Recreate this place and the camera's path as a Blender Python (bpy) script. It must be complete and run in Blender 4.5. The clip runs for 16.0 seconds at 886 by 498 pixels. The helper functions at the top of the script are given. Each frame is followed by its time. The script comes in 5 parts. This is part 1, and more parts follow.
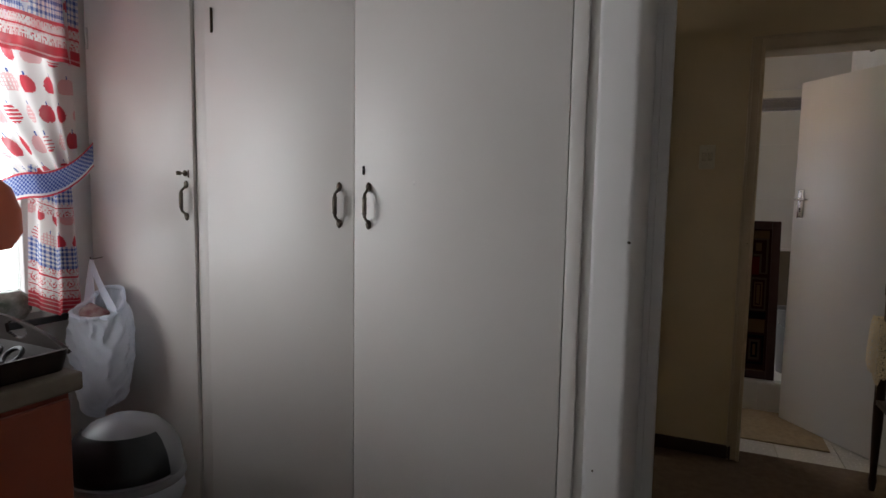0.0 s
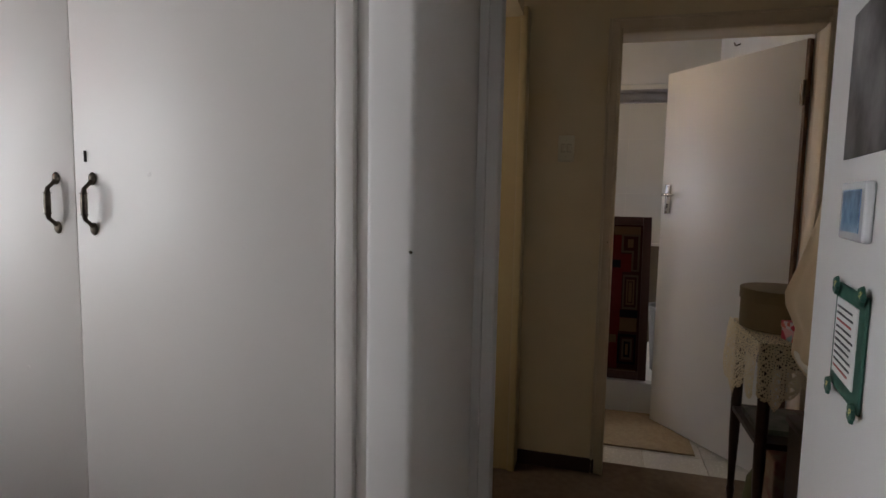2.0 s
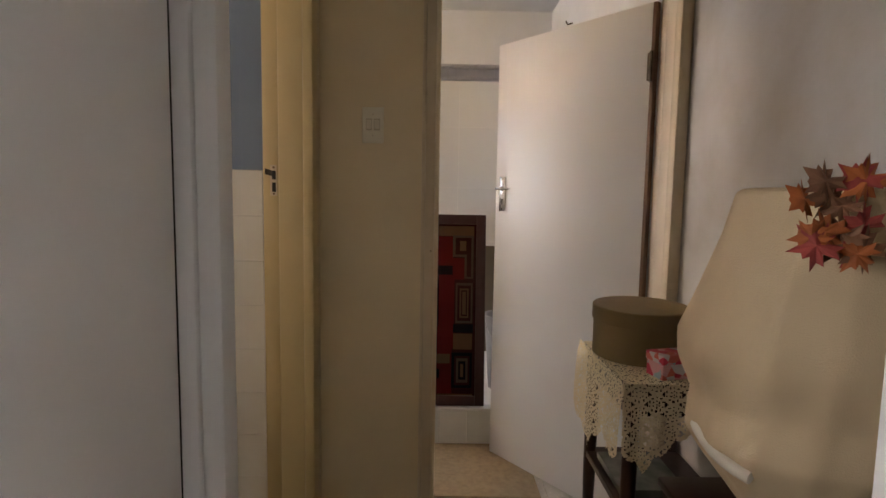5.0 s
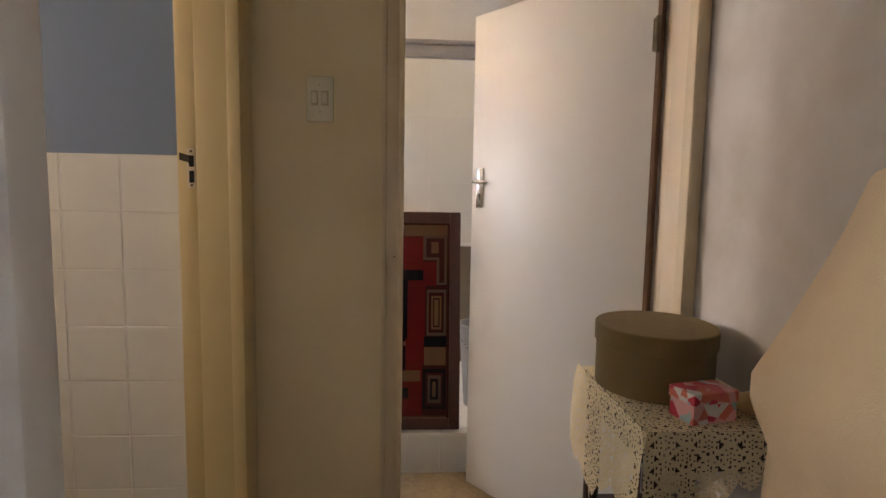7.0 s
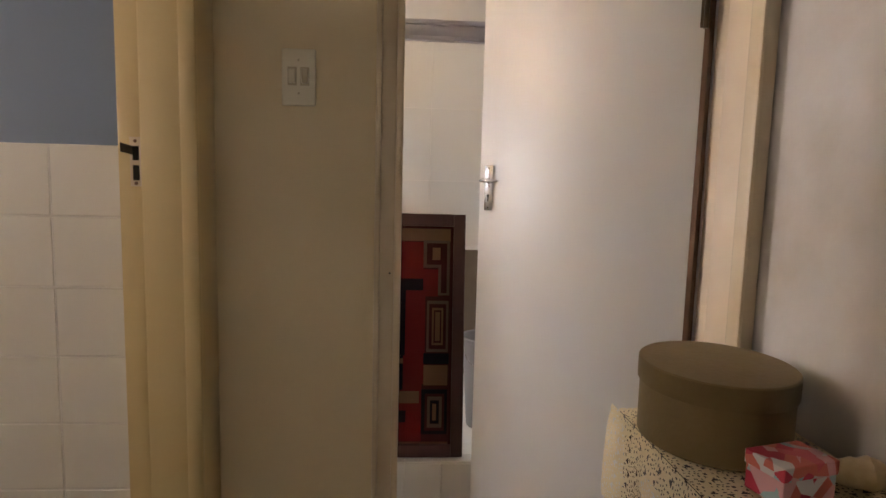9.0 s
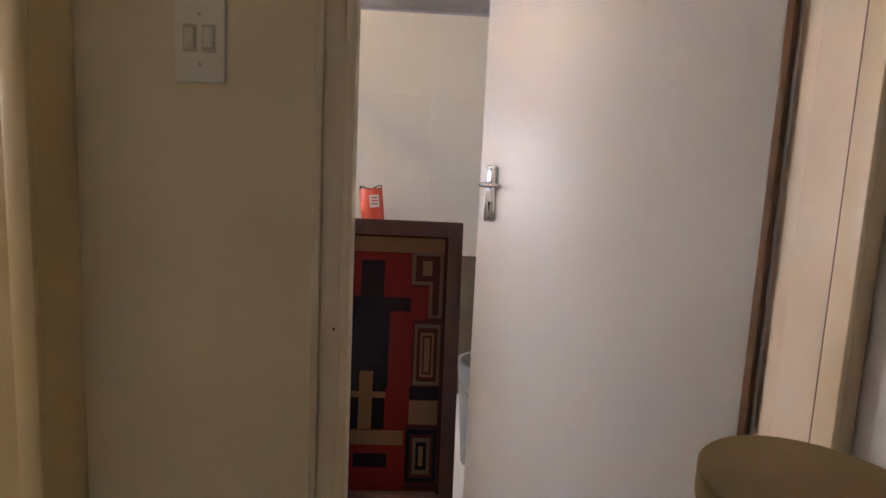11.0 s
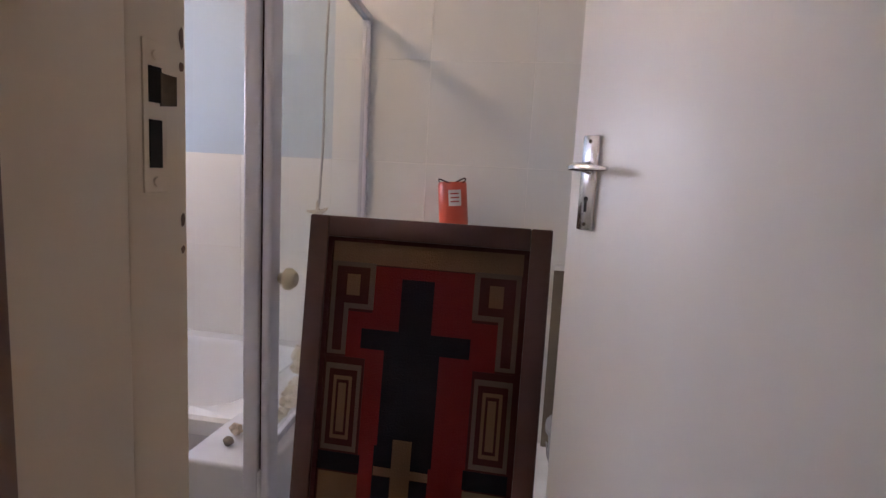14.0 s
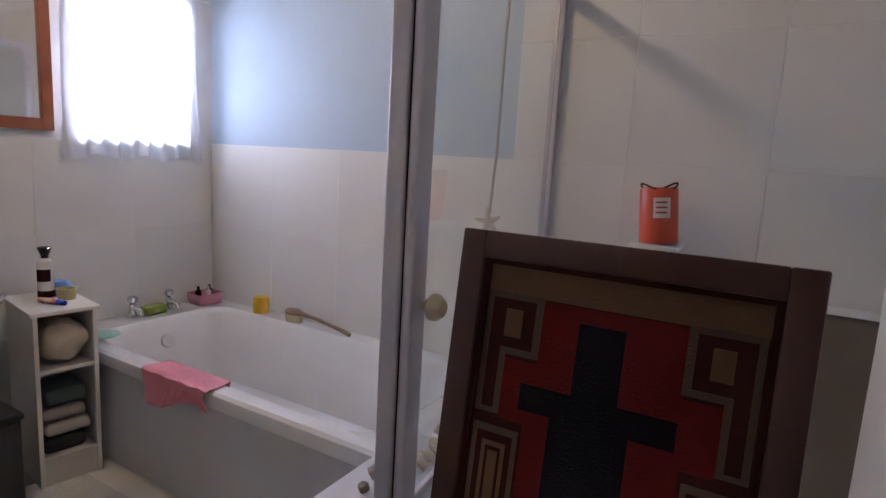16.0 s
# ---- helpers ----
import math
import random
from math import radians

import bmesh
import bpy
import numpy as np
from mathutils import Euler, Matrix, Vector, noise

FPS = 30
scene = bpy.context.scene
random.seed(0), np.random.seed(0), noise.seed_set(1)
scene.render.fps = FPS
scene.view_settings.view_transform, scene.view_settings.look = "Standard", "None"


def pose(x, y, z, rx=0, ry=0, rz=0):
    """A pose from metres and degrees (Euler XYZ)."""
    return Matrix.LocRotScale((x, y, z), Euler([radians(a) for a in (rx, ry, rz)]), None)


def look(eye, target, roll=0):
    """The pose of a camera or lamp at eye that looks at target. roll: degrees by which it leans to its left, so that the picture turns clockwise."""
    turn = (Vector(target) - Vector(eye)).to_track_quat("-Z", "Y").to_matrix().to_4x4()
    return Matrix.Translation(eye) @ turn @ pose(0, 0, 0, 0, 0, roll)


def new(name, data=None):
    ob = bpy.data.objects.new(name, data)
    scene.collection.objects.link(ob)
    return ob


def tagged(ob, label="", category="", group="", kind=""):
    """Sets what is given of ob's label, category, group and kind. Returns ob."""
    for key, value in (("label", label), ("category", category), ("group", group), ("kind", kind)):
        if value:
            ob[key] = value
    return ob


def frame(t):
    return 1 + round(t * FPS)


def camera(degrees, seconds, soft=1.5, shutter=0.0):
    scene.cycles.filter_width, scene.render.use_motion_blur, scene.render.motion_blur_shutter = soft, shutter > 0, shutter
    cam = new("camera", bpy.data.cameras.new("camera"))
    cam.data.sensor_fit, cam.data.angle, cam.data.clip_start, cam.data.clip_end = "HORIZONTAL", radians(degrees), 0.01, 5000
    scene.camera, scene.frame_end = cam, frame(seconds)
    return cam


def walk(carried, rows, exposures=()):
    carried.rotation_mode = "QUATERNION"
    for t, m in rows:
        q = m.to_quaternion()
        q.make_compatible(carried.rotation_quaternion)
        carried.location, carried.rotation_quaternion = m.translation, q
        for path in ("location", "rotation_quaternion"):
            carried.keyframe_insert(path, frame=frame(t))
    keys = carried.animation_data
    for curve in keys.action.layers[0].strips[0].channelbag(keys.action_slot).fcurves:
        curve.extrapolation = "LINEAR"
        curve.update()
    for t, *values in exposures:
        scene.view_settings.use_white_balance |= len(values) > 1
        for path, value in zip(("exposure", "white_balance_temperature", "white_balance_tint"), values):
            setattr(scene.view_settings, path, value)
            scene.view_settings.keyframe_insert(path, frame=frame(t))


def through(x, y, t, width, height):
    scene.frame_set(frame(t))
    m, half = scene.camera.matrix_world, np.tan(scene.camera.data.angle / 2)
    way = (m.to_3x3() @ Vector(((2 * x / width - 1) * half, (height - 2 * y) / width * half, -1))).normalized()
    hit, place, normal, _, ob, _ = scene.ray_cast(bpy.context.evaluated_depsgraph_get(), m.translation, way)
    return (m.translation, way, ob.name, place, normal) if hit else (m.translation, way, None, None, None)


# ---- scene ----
cam = camera(76.2, 16.0)
EXPOSURES = [(0.0, -1.42, 6850, 19), (2.0, -1.04, 6900, 20), (3.0, -0.6, 7050, 21), (4.0, -0.25, 7200, 21), (6.5, 0.36, 7400, 21), (9.0, 0.33, 7300, 22), (12.0, 0.17, 6550, 26), (14.0, -0.14, 6250, 28), (15.0, -0.38, 6120, 28), (16.0, -0.62, 6020, 27)]
PATH = [
    (0, (0.799, 2.52, 1.324), (0.005, 4.347, 1.145), 1.0),
    (0.5, (0.807, 2.578, 1.321), (0.086, 4.435, 1.138), 1.0),
    (1, (0.862, 2.706, 1.335), (0.212, 4.588, 1.147), 1.1),
    (1.5, (0.951, 2.849, 1.34), (0.368, 4.752, 1.146), 1.1),
    (2, (1.003, 2.964, 1.335), (0.486, 4.886, 1.14), 1.1),
    (2.5, (1.007, 3.104, 1.35), (0.603, 5.053, 1.153), 1.2),
    (3, (0.997, 3.224, 1.346), (0.759, 5.2, 1.149), 1.0),
    (3.5, (0.999, 3.323, 1.331), (0.887, 5.31, 1.136), 0.8),
    (4, (1.02, 3.454, 1.341), (0.976, 5.443, 1.145), 0.9),
    (6.3, (1.104, 3.945, 1.313), (1.2, 5.932, 1.111), 0.9),
    (6.5, (1.096, 3.988, 1.315), (1.205, 5.975, 1.113), 0.9),
    (7, (1.094, 4.05, 1.313), (1.219, 6.036, 1.108), 1.0),
    (7.5, (1.078, 4.089, 1.309), (1.211, 6.074, 1.102), 1.2),
    (8, (1.07, 4.132, 1.311), (1.202, 6.117, 1.103), 1.3),
    (8.5, (1.084, 4.223, 1.321), (1.222, 6.207, 1.108), 1.3),
    (9, (1.092, 4.337, 1.323), (1.224, 6.321, 1.108), 1.5),
    (9.2, (1.096, 4.376, 1.328), (1.213, 6.361, 1.114), 1.6),
    (11.3, (1.199, 4.79, 1.371), (1.293, 6.772, 1.117), 3.0),
    (11.5, (1.215, 4.832, 1.366), (1.304, 6.815, 1.123), 3.2),
    (12, (1.25, 4.933, 1.376), (1.325, 6.917, 1.133), 3.1),
    (12.5, (1.295, 5.037, 1.371), (1.289, 7.023, 1.128), 3.1),
    (13, (1.315, 5.134, 1.372), (1.184, 7.114, 1.121), 3.0),
    (13.5, (1.331, 5.261, 1.337), (1.073, 7.228, 1.075), 3.1),
    (14, (1.328, 5.399, 1.334), (0.975, 7.349, 1.063), 3.0),
    (14.5, (1.305, 5.481, 1.334), (0.848, 7.408, 1.053), 3.0),
    (15, (1.289, 5.574, 1.328), (0.696, 7.462, 1.041), 3.1),
    (15.5, (1.277, 5.681, 1.33), (0.501, 7.501, 1.037), 3.3),
    (16, (1.259, 5.759, 1.335), (0.273, 7.472, 1.032), 3.3),
]
walk(cam, [(t, look(eye, target, roll)) for t, eye, target, roll in PATH], EXPOSURES)

# ---- world and lights ----
world = bpy.data.worlds.new("sky")
scene.world = world
world.use_nodes = True
wn = world.node_tree
sky = wn.nodes.new("ShaderNodeTexSky")
sky.sky_type, sky.sun_disc, sky.sun_elevation, sky.sun_rotation = "NISHITA", False, radians(50), radians(200)
wn.links.new(sky.outputs[0], wn.nodes["Background"].inputs[0])
wn.nodes["Background"].inputs[1].default_value = 0.15

sun = new("sun", bpy.data.lights.new("sun", "SUN"))
sun.data.energy, sun.data.angle, sun.data.color = 2.0, radians(3), (1.0, 0.95, 0.88)
sun.matrix_world = look((0, 0, 0), (0.3, 1.0, -1.3))


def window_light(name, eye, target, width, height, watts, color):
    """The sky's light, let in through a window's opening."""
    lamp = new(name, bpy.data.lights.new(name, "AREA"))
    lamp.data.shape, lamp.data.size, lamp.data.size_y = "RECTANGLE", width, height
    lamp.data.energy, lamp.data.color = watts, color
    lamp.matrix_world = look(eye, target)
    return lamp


window_light("kitchen_window_light", (-2.05, 2.3, 1.42), (-0.6, 3.98, 1.15), 0.95, 1.2, 26, (0.92, 0.96, 1.0))
window_light("bathroom_window_light", (-2.35, 7.58, 1.95), (1.5, 6.3, 1.2), 0.65, 0.9, 3600, (0.88, 0.93, 1.0))
# Unseen warm lamp, no bulb modelled; inferred from the warm tint and a rail shadow.
bath_lamp = new("unseen_bathroom_lamp", bpy.data.lights.new("unseen_bathroom_lamp", "POINT"))
bath_lamp.data.energy, bath_lamp.data.color, bath_lamp.data.shadow_soft_size = 29, (1.0, 0.76, 0.44), 0.06
bath_lamp.location = (-0.15, 6.75, 2.5)
# Added for warm light from the toilet; its source is unseen, the window assumed.
window_light("unseen_toilet_light", (-1.16, 5.10, 1.72), (0.6, 5.3, 1.45), 0.46, 0.55, 4.3, (1.0, 0.69, 0.33))

# ---- materials ----
def material(name, color, rough=0.5, metal=0.0, second=None, scale=6.0, amount=0.35, bump=0.0, bump_scale=80.0,
             coat=0.0, random=0.0, island=0.0, specular=0.5):
    """A surface with a broad and a fine variation of colour, roughness and relief."""
    m = bpy.data.materials.new(name)
    m.use_nodes = True
    t = m.node_tree
    p = t.nodes["Principled BSDF"]
    p.inputs["Metallic"].default_value = metal
    p.inputs["Coat Weight"].default_value = coat
    p.inputs["Specular IOR Level"].default_value = specular
    place = t.nodes.new("ShaderNodeNewGeometry") if bump_scale > 0 else None
    broad, fine = t.nodes.new("ShaderNodeTexNoise"), t.nodes.new("ShaderNodeTexNoise")
    broad.inputs["Scale"].default_value, broad.inputs["Detail"].default_value = scale, 5
    fine.inputs["Scale"].default_value, fine.inputs["Detail"].default_value = bump_scale, 4
    for n in (broad, fine):
        t.links.new(place.outputs["Position"], n.inputs["Vector"])
    ramp = t.nodes.new("ShaderNodeMapRange")
    ramp.inputs[1].default_value, ramp.inputs[2].default_value = 0.35, 0.7
    ramp.inputs[3].default_value, ramp.inputs[4].default_value = 0.0, amount
    t.links.new(broad.outputs[0], ramp.inputs[0])
    mix = t.nodes.new("ShaderNodeMix")
    mix.data_type = "RGBA"
    mix.inputs[6].default_value = (*color, 1)
    mix.inputs[7].default_value = (*(second or [c * 0.8 for c in color]), 1)
    t.links.new(ramp.outputs[0], mix.inputs[0])
    out = mix.outputs[2]
    if random or island:
        src = t.nodes.new("ShaderNodeObjectInfo") if random else place
        hsv = t.nodes.new("ShaderNodeHueSaturation")
        r = t.nodes.new("ShaderNodeMapRange")
        r.inputs[3].default_value, r.inputs[4].default_value = 1 - (random or island), 1 + (random or island)
        t.links.new(src.outputs["Random" if random else "Random Per Island"], r.inputs[0])
        t.links.new(r.outputs[0], hsv.inputs["Value"])
        t.links.new(out, hsv.inputs["Color"])
        out = hsv.outputs[0]
    t.links.new(out, p.inputs["Base Color"])
    rr = t.nodes.new("ShaderNodeMapRange")
    rr.inputs[3].default_value, rr.inputs[4].default_value = max(0.02, rough - 0.06), min(1.0, rough + 0.08)
    t.links.new(fine.outputs[0], rr.inputs[0])
    t.links.new(rr.outputs[0], p.inputs["Roughness"])
    if bump:
        b = t.nodes.new("ShaderNodeBump")
        b.inputs["Strength"].default_value, b.inputs["Distance"].default_value = bump, 0.004
        t.links.new(fine.outputs[0], b.inputs["Height"])
        t.links.new(b.outputs[0], p.inputs["Normal"])
    return m


def glass_material(name, color=(0.95, 0.98, 0.97), rough=0.0):
    m = bpy.data.materials.new(name)
    m.use_nodes = True
    p = m.node_tree.nodes["Principled BSDF"]
    p.inputs["Base Color"].default_value = (*color, 1)
    p.inputs["Roughness"].default_value, p.inputs["IOR"].default_value = rough, 1.45
    p.inputs["Transmission Weight"].default_value = 1.0
    return m


def pane_material(name):
    """Clean window glass: clear, with a little gloss."""
    m = bpy.data.materials.new(name)
    m.use_nodes = True
    t = m.node_tree
    t.nodes.remove(t.nodes["Principled BSDF"])
    clear, gloss, mix = (t.nodes.new(n) for n in ("ShaderNodeBsdfTransparent", "ShaderNodeBsdfGlossy", "ShaderNodeMixShader"))
    clear.inputs[0].default_value = (0.94, 0.97, 0.96, 1)
    gloss.inputs["Roughness"].default_value = 0.02
    mix.inputs[0].default_value = 0.06
    t.links.new(clear.outputs[0], mix.inputs[1])
    t.links.new(gloss.outputs[0], mix.inputs[2])
    t.links.new(mix.outputs[0], t.nodes["Material Output"].inputs[0])
    return m


def petal_material(name, colors, scale):
    """Card printed with bold patches of colour."""
    m = bpy.data.materials.new(name)
    m.use_nodes = True
    t = m.node_tree
    co, vo, sep, ramp = (t.nodes.new(n) for n in ("ShaderNodeTexCoord", "ShaderNodeTexVoronoi", "ShaderNodeSeparateColor", "ShaderNodeValToRGB"))
    vo.inputs["Scale"].default_value = scale
    t.links.new(co.outputs["Object"], vo.inputs["Vector"])
    t.links.new(vo.outputs["Color"], sep.inputs[0])
    t.links.new(sep.outputs[0], ramp.inputs[0])
    ramp.color_ramp.interpolation = "CONSTANT"
    for k, c in enumerate(colors):
        e = ramp.color_ramp.elements[k] if k < 2 else ramp.color_ramp.elements.new(k / len(colors))
        e.position, e.color = k / len(colors), (*c, 1)
    b = t.nodes["Principled BSDF"]
    b.inputs["Roughness"].default_value = 0.5
    t.links.new(ramp.outputs[0], b.inputs["Base Color"])
    return m


def sheer_material(name, color, through, glow=0.5):
    """Thin cloth that lets a share of the light through."""
    m = bpy.data.materials.new(name)
    m.use_nodes = True
    t = m.node_tree
    t.nodes.remove(t.nodes["Principled BSDF"])
    d, tl, tr = (t.nodes.new(n) for n in ("ShaderNodeBsdfDiffuse", "ShaderNodeBsdfTranslucent", "ShaderNodeBsdfTransparent"))
    d.inputs[0].default_value = tl.inputs[0].default_value = (*color, 1)
    a, b = t.nodes.new("ShaderNodeMixShader"), t.nodes.new("ShaderNodeMixShader")
    a.inputs[0].default_value, b.inputs[0].default_value = glow, through
    t.links.new(d.outputs[0], a.inputs[1])
    t.links.new(tl.outputs[0], a.inputs[2])
    t.links.new(a.outputs[0], b.inputs[1])
    t.links.new(tr.outputs[0], b.inputs[2])
    t.links.new(b.outputs[0], t.nodes["Material Output"].inputs[0])
    return m


M_white = material("white_plaster", (0.74, 0.72, 0.70), 0.55, bump=0.12, bump_scale=30, amount=0.25, scale=3)
M_cupboard = material("cupboard_gloss_paint", (0.71, 0.675, 0.64), 0.42, second=(0.66, 0.62, 0.58), scale=2.0, amount=0.5, bump=0.05, bump_scale=11, coat=0.08)
M_cream = material("cream_wall_paint", (0.75, 0.61, 0.385), 0.55, second=(0.63, 0.50, 0.30), scale=3, amount=0.5, bump=0.15, bump_scale=45)
M_frame = material("cream_gloss_frame_paint", (0.62, 0.47, 0.23), 0.32, second=(0.56, 0.42, 0.20), scale=5, amount=0.4, bump=0.06, bump_scale=40)
M_frame_pale = material("faded_cream_frame_paint", (0.64, 0.52, 0.36), 0.34, second=(0.52, 0.40, 0.25), scale=7, amount=0.6, bump=0.08, bump_scale=35)
M_trim = material("lilac_grey_rail_paint", (0.46, 0.455, 0.51), 0.45, second=(0.38, 0.375, 0.42), scale=9, amount=0.4, bump=0.05)
M_reveal = material("off_white_gloss_paint", (0.72, 0.60, 0.46), 0.35, second=(0.62, 0.50, 0.37), scale=5, amount=0.5, bump=0.05, bump_scale=30)
M_plaster = material("rough_passage_plaster", (0.55, 0.52, 0.49), 0.6, second=(0.40, 0.345, 0.27), scale=3.5, amount=0.85, bump=0.6, bump_scale=16)
M_ceiling = material("ceiling_paint", (0.74, 0.73, 0.71), 0.8, bump=0.1)
M_carpet = material("brown_carpet", (0.17, 0.12, 0.075), 0.95, second=(0.11, 0.075, 0.045), scale=30, amount=0.7, bump=0.9, bump_scale=350)
M_skirt = material("dark_stained_wood", (0.05, 0.025, 0.015), 0.35, second=(0.03, 0.014, 0.01), scale=20, bump=0.1)
M_bath_white = material("bath_wall_paint", (0.72, 0.72, 0.72), 0.6, bump=0.1, bump_scale=40, amount=0.3)
M_blue = material("pale_blue_wall_paint", (0.42, 0.52, 0.62), 0.6, second=(0.37, 0.46, 0.56), scale=3, bump=0.1, bump_scale=40, specular=0.25)
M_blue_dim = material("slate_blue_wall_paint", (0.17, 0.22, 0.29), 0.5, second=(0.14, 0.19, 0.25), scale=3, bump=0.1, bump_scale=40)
M_tile_big = material("white_wall_tile", (0.74, 0.74, 0.72), 0.16, second=(0.70, 0.69, 0.66), scale=5, amount=0.3, bump=0.05, bump_scale=25, random=0.03)
M_tile_small = material("cream_glazed_tile", (0.74, 0.70, 0.60), 0.14, second=(0.68, 0.63, 0.53), scale=7, amount=0.4, bump=0.05, bump_scale=25, random=0.04)
M_grout = material("grey_grout", (0.74, 0.70, 0.62), 0.9, bump=0.4, bump_scale=200)
M_grout_light = material("pale_grout", (0.80, 0.79, 0.76), 0.9, bump=0.3, bump_scale=200)
M_tile_floor = material("white_floor_tile", (0.66, 0.64, 0.60), 0.25, second=(0.58, 0.55, 0.5), scale=8, amount=0.4, random=0.04)
M_door = material("white_door_paint", (0.76, 0.75, 0.74), 0.38, second=(0.72, 0.705, 0.69), scale=1.4, amount=0.3, bump=0.05, bump_scale=9)
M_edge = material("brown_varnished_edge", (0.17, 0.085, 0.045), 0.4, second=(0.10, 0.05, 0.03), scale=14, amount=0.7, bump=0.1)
M_tan = material("tan_wool", (0.098, 0.056, 0.031), 0.95, bump=0.5, bump_scale=260, specular=0.1)
M_red = material("red_wool", (0.085, 0.007, 0.007), 0.95, bump=0.5, bump_scale=260, specular=0.1)
M_navy = material("navy_black_wool", (0.006, 0.005, 0.008), 0.95, bump=0.5, bump_scale=260, specular=0.1)
M_maroon = material("dark_maroon_wool", (0.032, 0.008, 0.008), 0.95, bump=0.5, bump_scale=260, specular=0.1)
M_greige = material("grey_wool", (0.068, 0.048, 0.036), 0.95, bump=0.5, bump_scale=260, specular=0.1)
M_chrome = material("worn_chrome", (0.75, 0.75, 0.77), 0.15, 1.0, second=(0.6, 0.6, 0.6), scale=30)
M_bronze = material("antique_bronze", (0.10, 0.075, 0.05), 0.38, 0.85, second=(0.05, 0.035, 0.025), scale=40, amount=0.7)
M_pull = material("worn_antique_brass", (0.20, 0.17, 0.13), 0.32, 0.85, second=(0.06, 0.045, 0.035), scale=30, amount=0.9)
M_black = material("black_plastic", (0.012, 0.012, 0.014), 0.3, bump=0.03)
# Near-black colour for the shade inside keyholes, strike holes and the pier gap.
M_hole_shade = material("hole_shade", (0.01, 0.008, 0.006), 0.9)
M_switch = material("ivory_switch_plastic", (0.72, 0.65, 0.49), 0.35, amount=0.2)
M_alu = material("white_aluminium", (0.56, 0.55, 0.60), 0.3, 0.2, second=(0.46, 0.45, 0.50), scale=12, amount=0.4)
M_enamel = material("white_bath_enamel", (0.80, 0.80, 0.80), 0.12, amount=0.1, coat=0.3)
M_panel = material("white_bath_panel", (0.58, 0.58, 0.61), 0.3, amount=0.2, scale=3)
M_glass = glass_material("shower_glass", (0.93, 0.97, 0.96))
M_win_glass = pane_material("window_glass")
M_mat = material("beige_bath_mat", (0.36, 0.28, 0.18), 0.95, second=(0.26, 0.19, 0.12), scale=40, amount=0.7, bump=0.9, bump_scale=300)
M_mahogany = material("mahogany_frame", (0.044, 0.010, 0.007), 0.55, second=(0.036, 0.008, 0.007), scale=18, amount=0.6, bump=0.06)

# ---- mesh helpers ----
def part(name, bm, mat, parent=None, label="", smooth=False):
    me = bpy.data.meshes.new(name)
    bmesh.ops.recalc_face_normals(bm, faces=bm.faces[:])
    bm.to_mesh(me)
    bm.free()
    for m in mat if isinstance(mat, (list, tuple)) else [mat]:
        me.materials.append(m)
    if smooth:
        me.shade_smooth()
        me.set_sharp_from_angle(angle=radians(38))
    ob = new(name, me)
    if parent:
        ob.parent = parent
        ob.matrix_parent_inverse = parent.matrix_basis.inverted()
    if label:
        ob["label"] = label
    return ob


def base(name, m, label, category, group="", kind=""):
    """A thing's Empty, at its foot."""
    ob = new(name)
    ob.empty_display_size = 0.05
    ob.matrix_basis = m
    return tagged(ob, label, category, group, kind)


def box(bm, lo, hi, bevel=0.0, seg=2, m=None, index=0):
    v = [Vector((x, y, z)) for x in (lo[0], hi[0]) for y in (lo[1], hi[1]) for z in (lo[2], hi[2])]
    vs = [bm.verts.new(m @ p if m else p) for p in v]
    fs = [bm.faces.new([vs[i] for i in q]) for q in ((0, 1, 3, 2), (4, 6, 7, 5), (0, 4, 5, 1), (2, 3, 7, 6), (0, 2, 6, 4), (1, 5, 7, 3))]
    for f in fs:
        f.material_index = index
    if bevel > 0:
        es = list({e for f in fs for e in f.edges})
        made = bmesh.ops.bevel(bm, geom=es, offset=bevel, segments=seg, affect="EDGES", profile=0.5)
        for f in made["faces"]:
            f.material_index = index
    return fs


def boxes(*items, bevel=0.0, seg=2, m=None):
    bm = bmesh.new()
    for lo, hi in items:
        box(bm, lo, hi, bevel, seg, m)
    return bm


def tube(bm, pts, radii, n=10, caps=True, squash=1.0):
    """A round bar along points; radii one or one a point."""
    pts = [Vector(p) for p in pts]
    rs = radii if isinstance(radii, (list, tuple)) else [radii] * len(pts)
    rings, side = [], None
    for i, p in enumerate(pts):
        d = (pts[min(i + 1, len(pts) - 1)] - pts[max(i - 1, 0)]).normalized()
        if side is None:
            side = d.orthogonal().normalized()
        side = (side - d * side.dot(d)).normalized()
        up = d.cross(side)
        rings.append([bm.verts.new(p + rs[i] * (math.cos(2 * math.pi * k / n) * side + squash * math.sin(2 * math.pi * k / n) * up)) for k in range(n)])
    for a, b in zip(rings, rings[1:]):
        for k in range(n):
            bm.faces.new((a[k], a[(k + 1) % n], b[(k + 1) % n], b[k]))
    if caps:
        bm.faces.new(rings[0][::-1])
        bm.faces.new(rings[-1])


def lathe(bm, profile, n=32, m=None, sx=1.0, sy=1.0, close=True):
    """A turned shape from (radius, height) pairs."""
    rings = []
    for r, z in profile:
        if r < 1e-5:
            p = Vector((0, 0, z))
            rings.append([bm.verts.new(m @ p if m else p)])
        else:
            ring = []
            for k in range(n):
                a = 2 * math.pi * k / n
                p = Vector((r * sx * math.cos(a), r * sy * math.sin(a), z))
                ring.append(bm.verts.new(m @ p if m else p))
            rings.append(ring)
    for a, b in zip(rings, rings[1:]):
        for k in range(n):
            q = [a[k % len(a)], a[(k + 1) % len(a)], b[(k + 1) % len(b)], b[k % len(b)]]
            q = list(dict.fromkeys(q))
            if len(q) > 2:
                bm.faces.new(q)


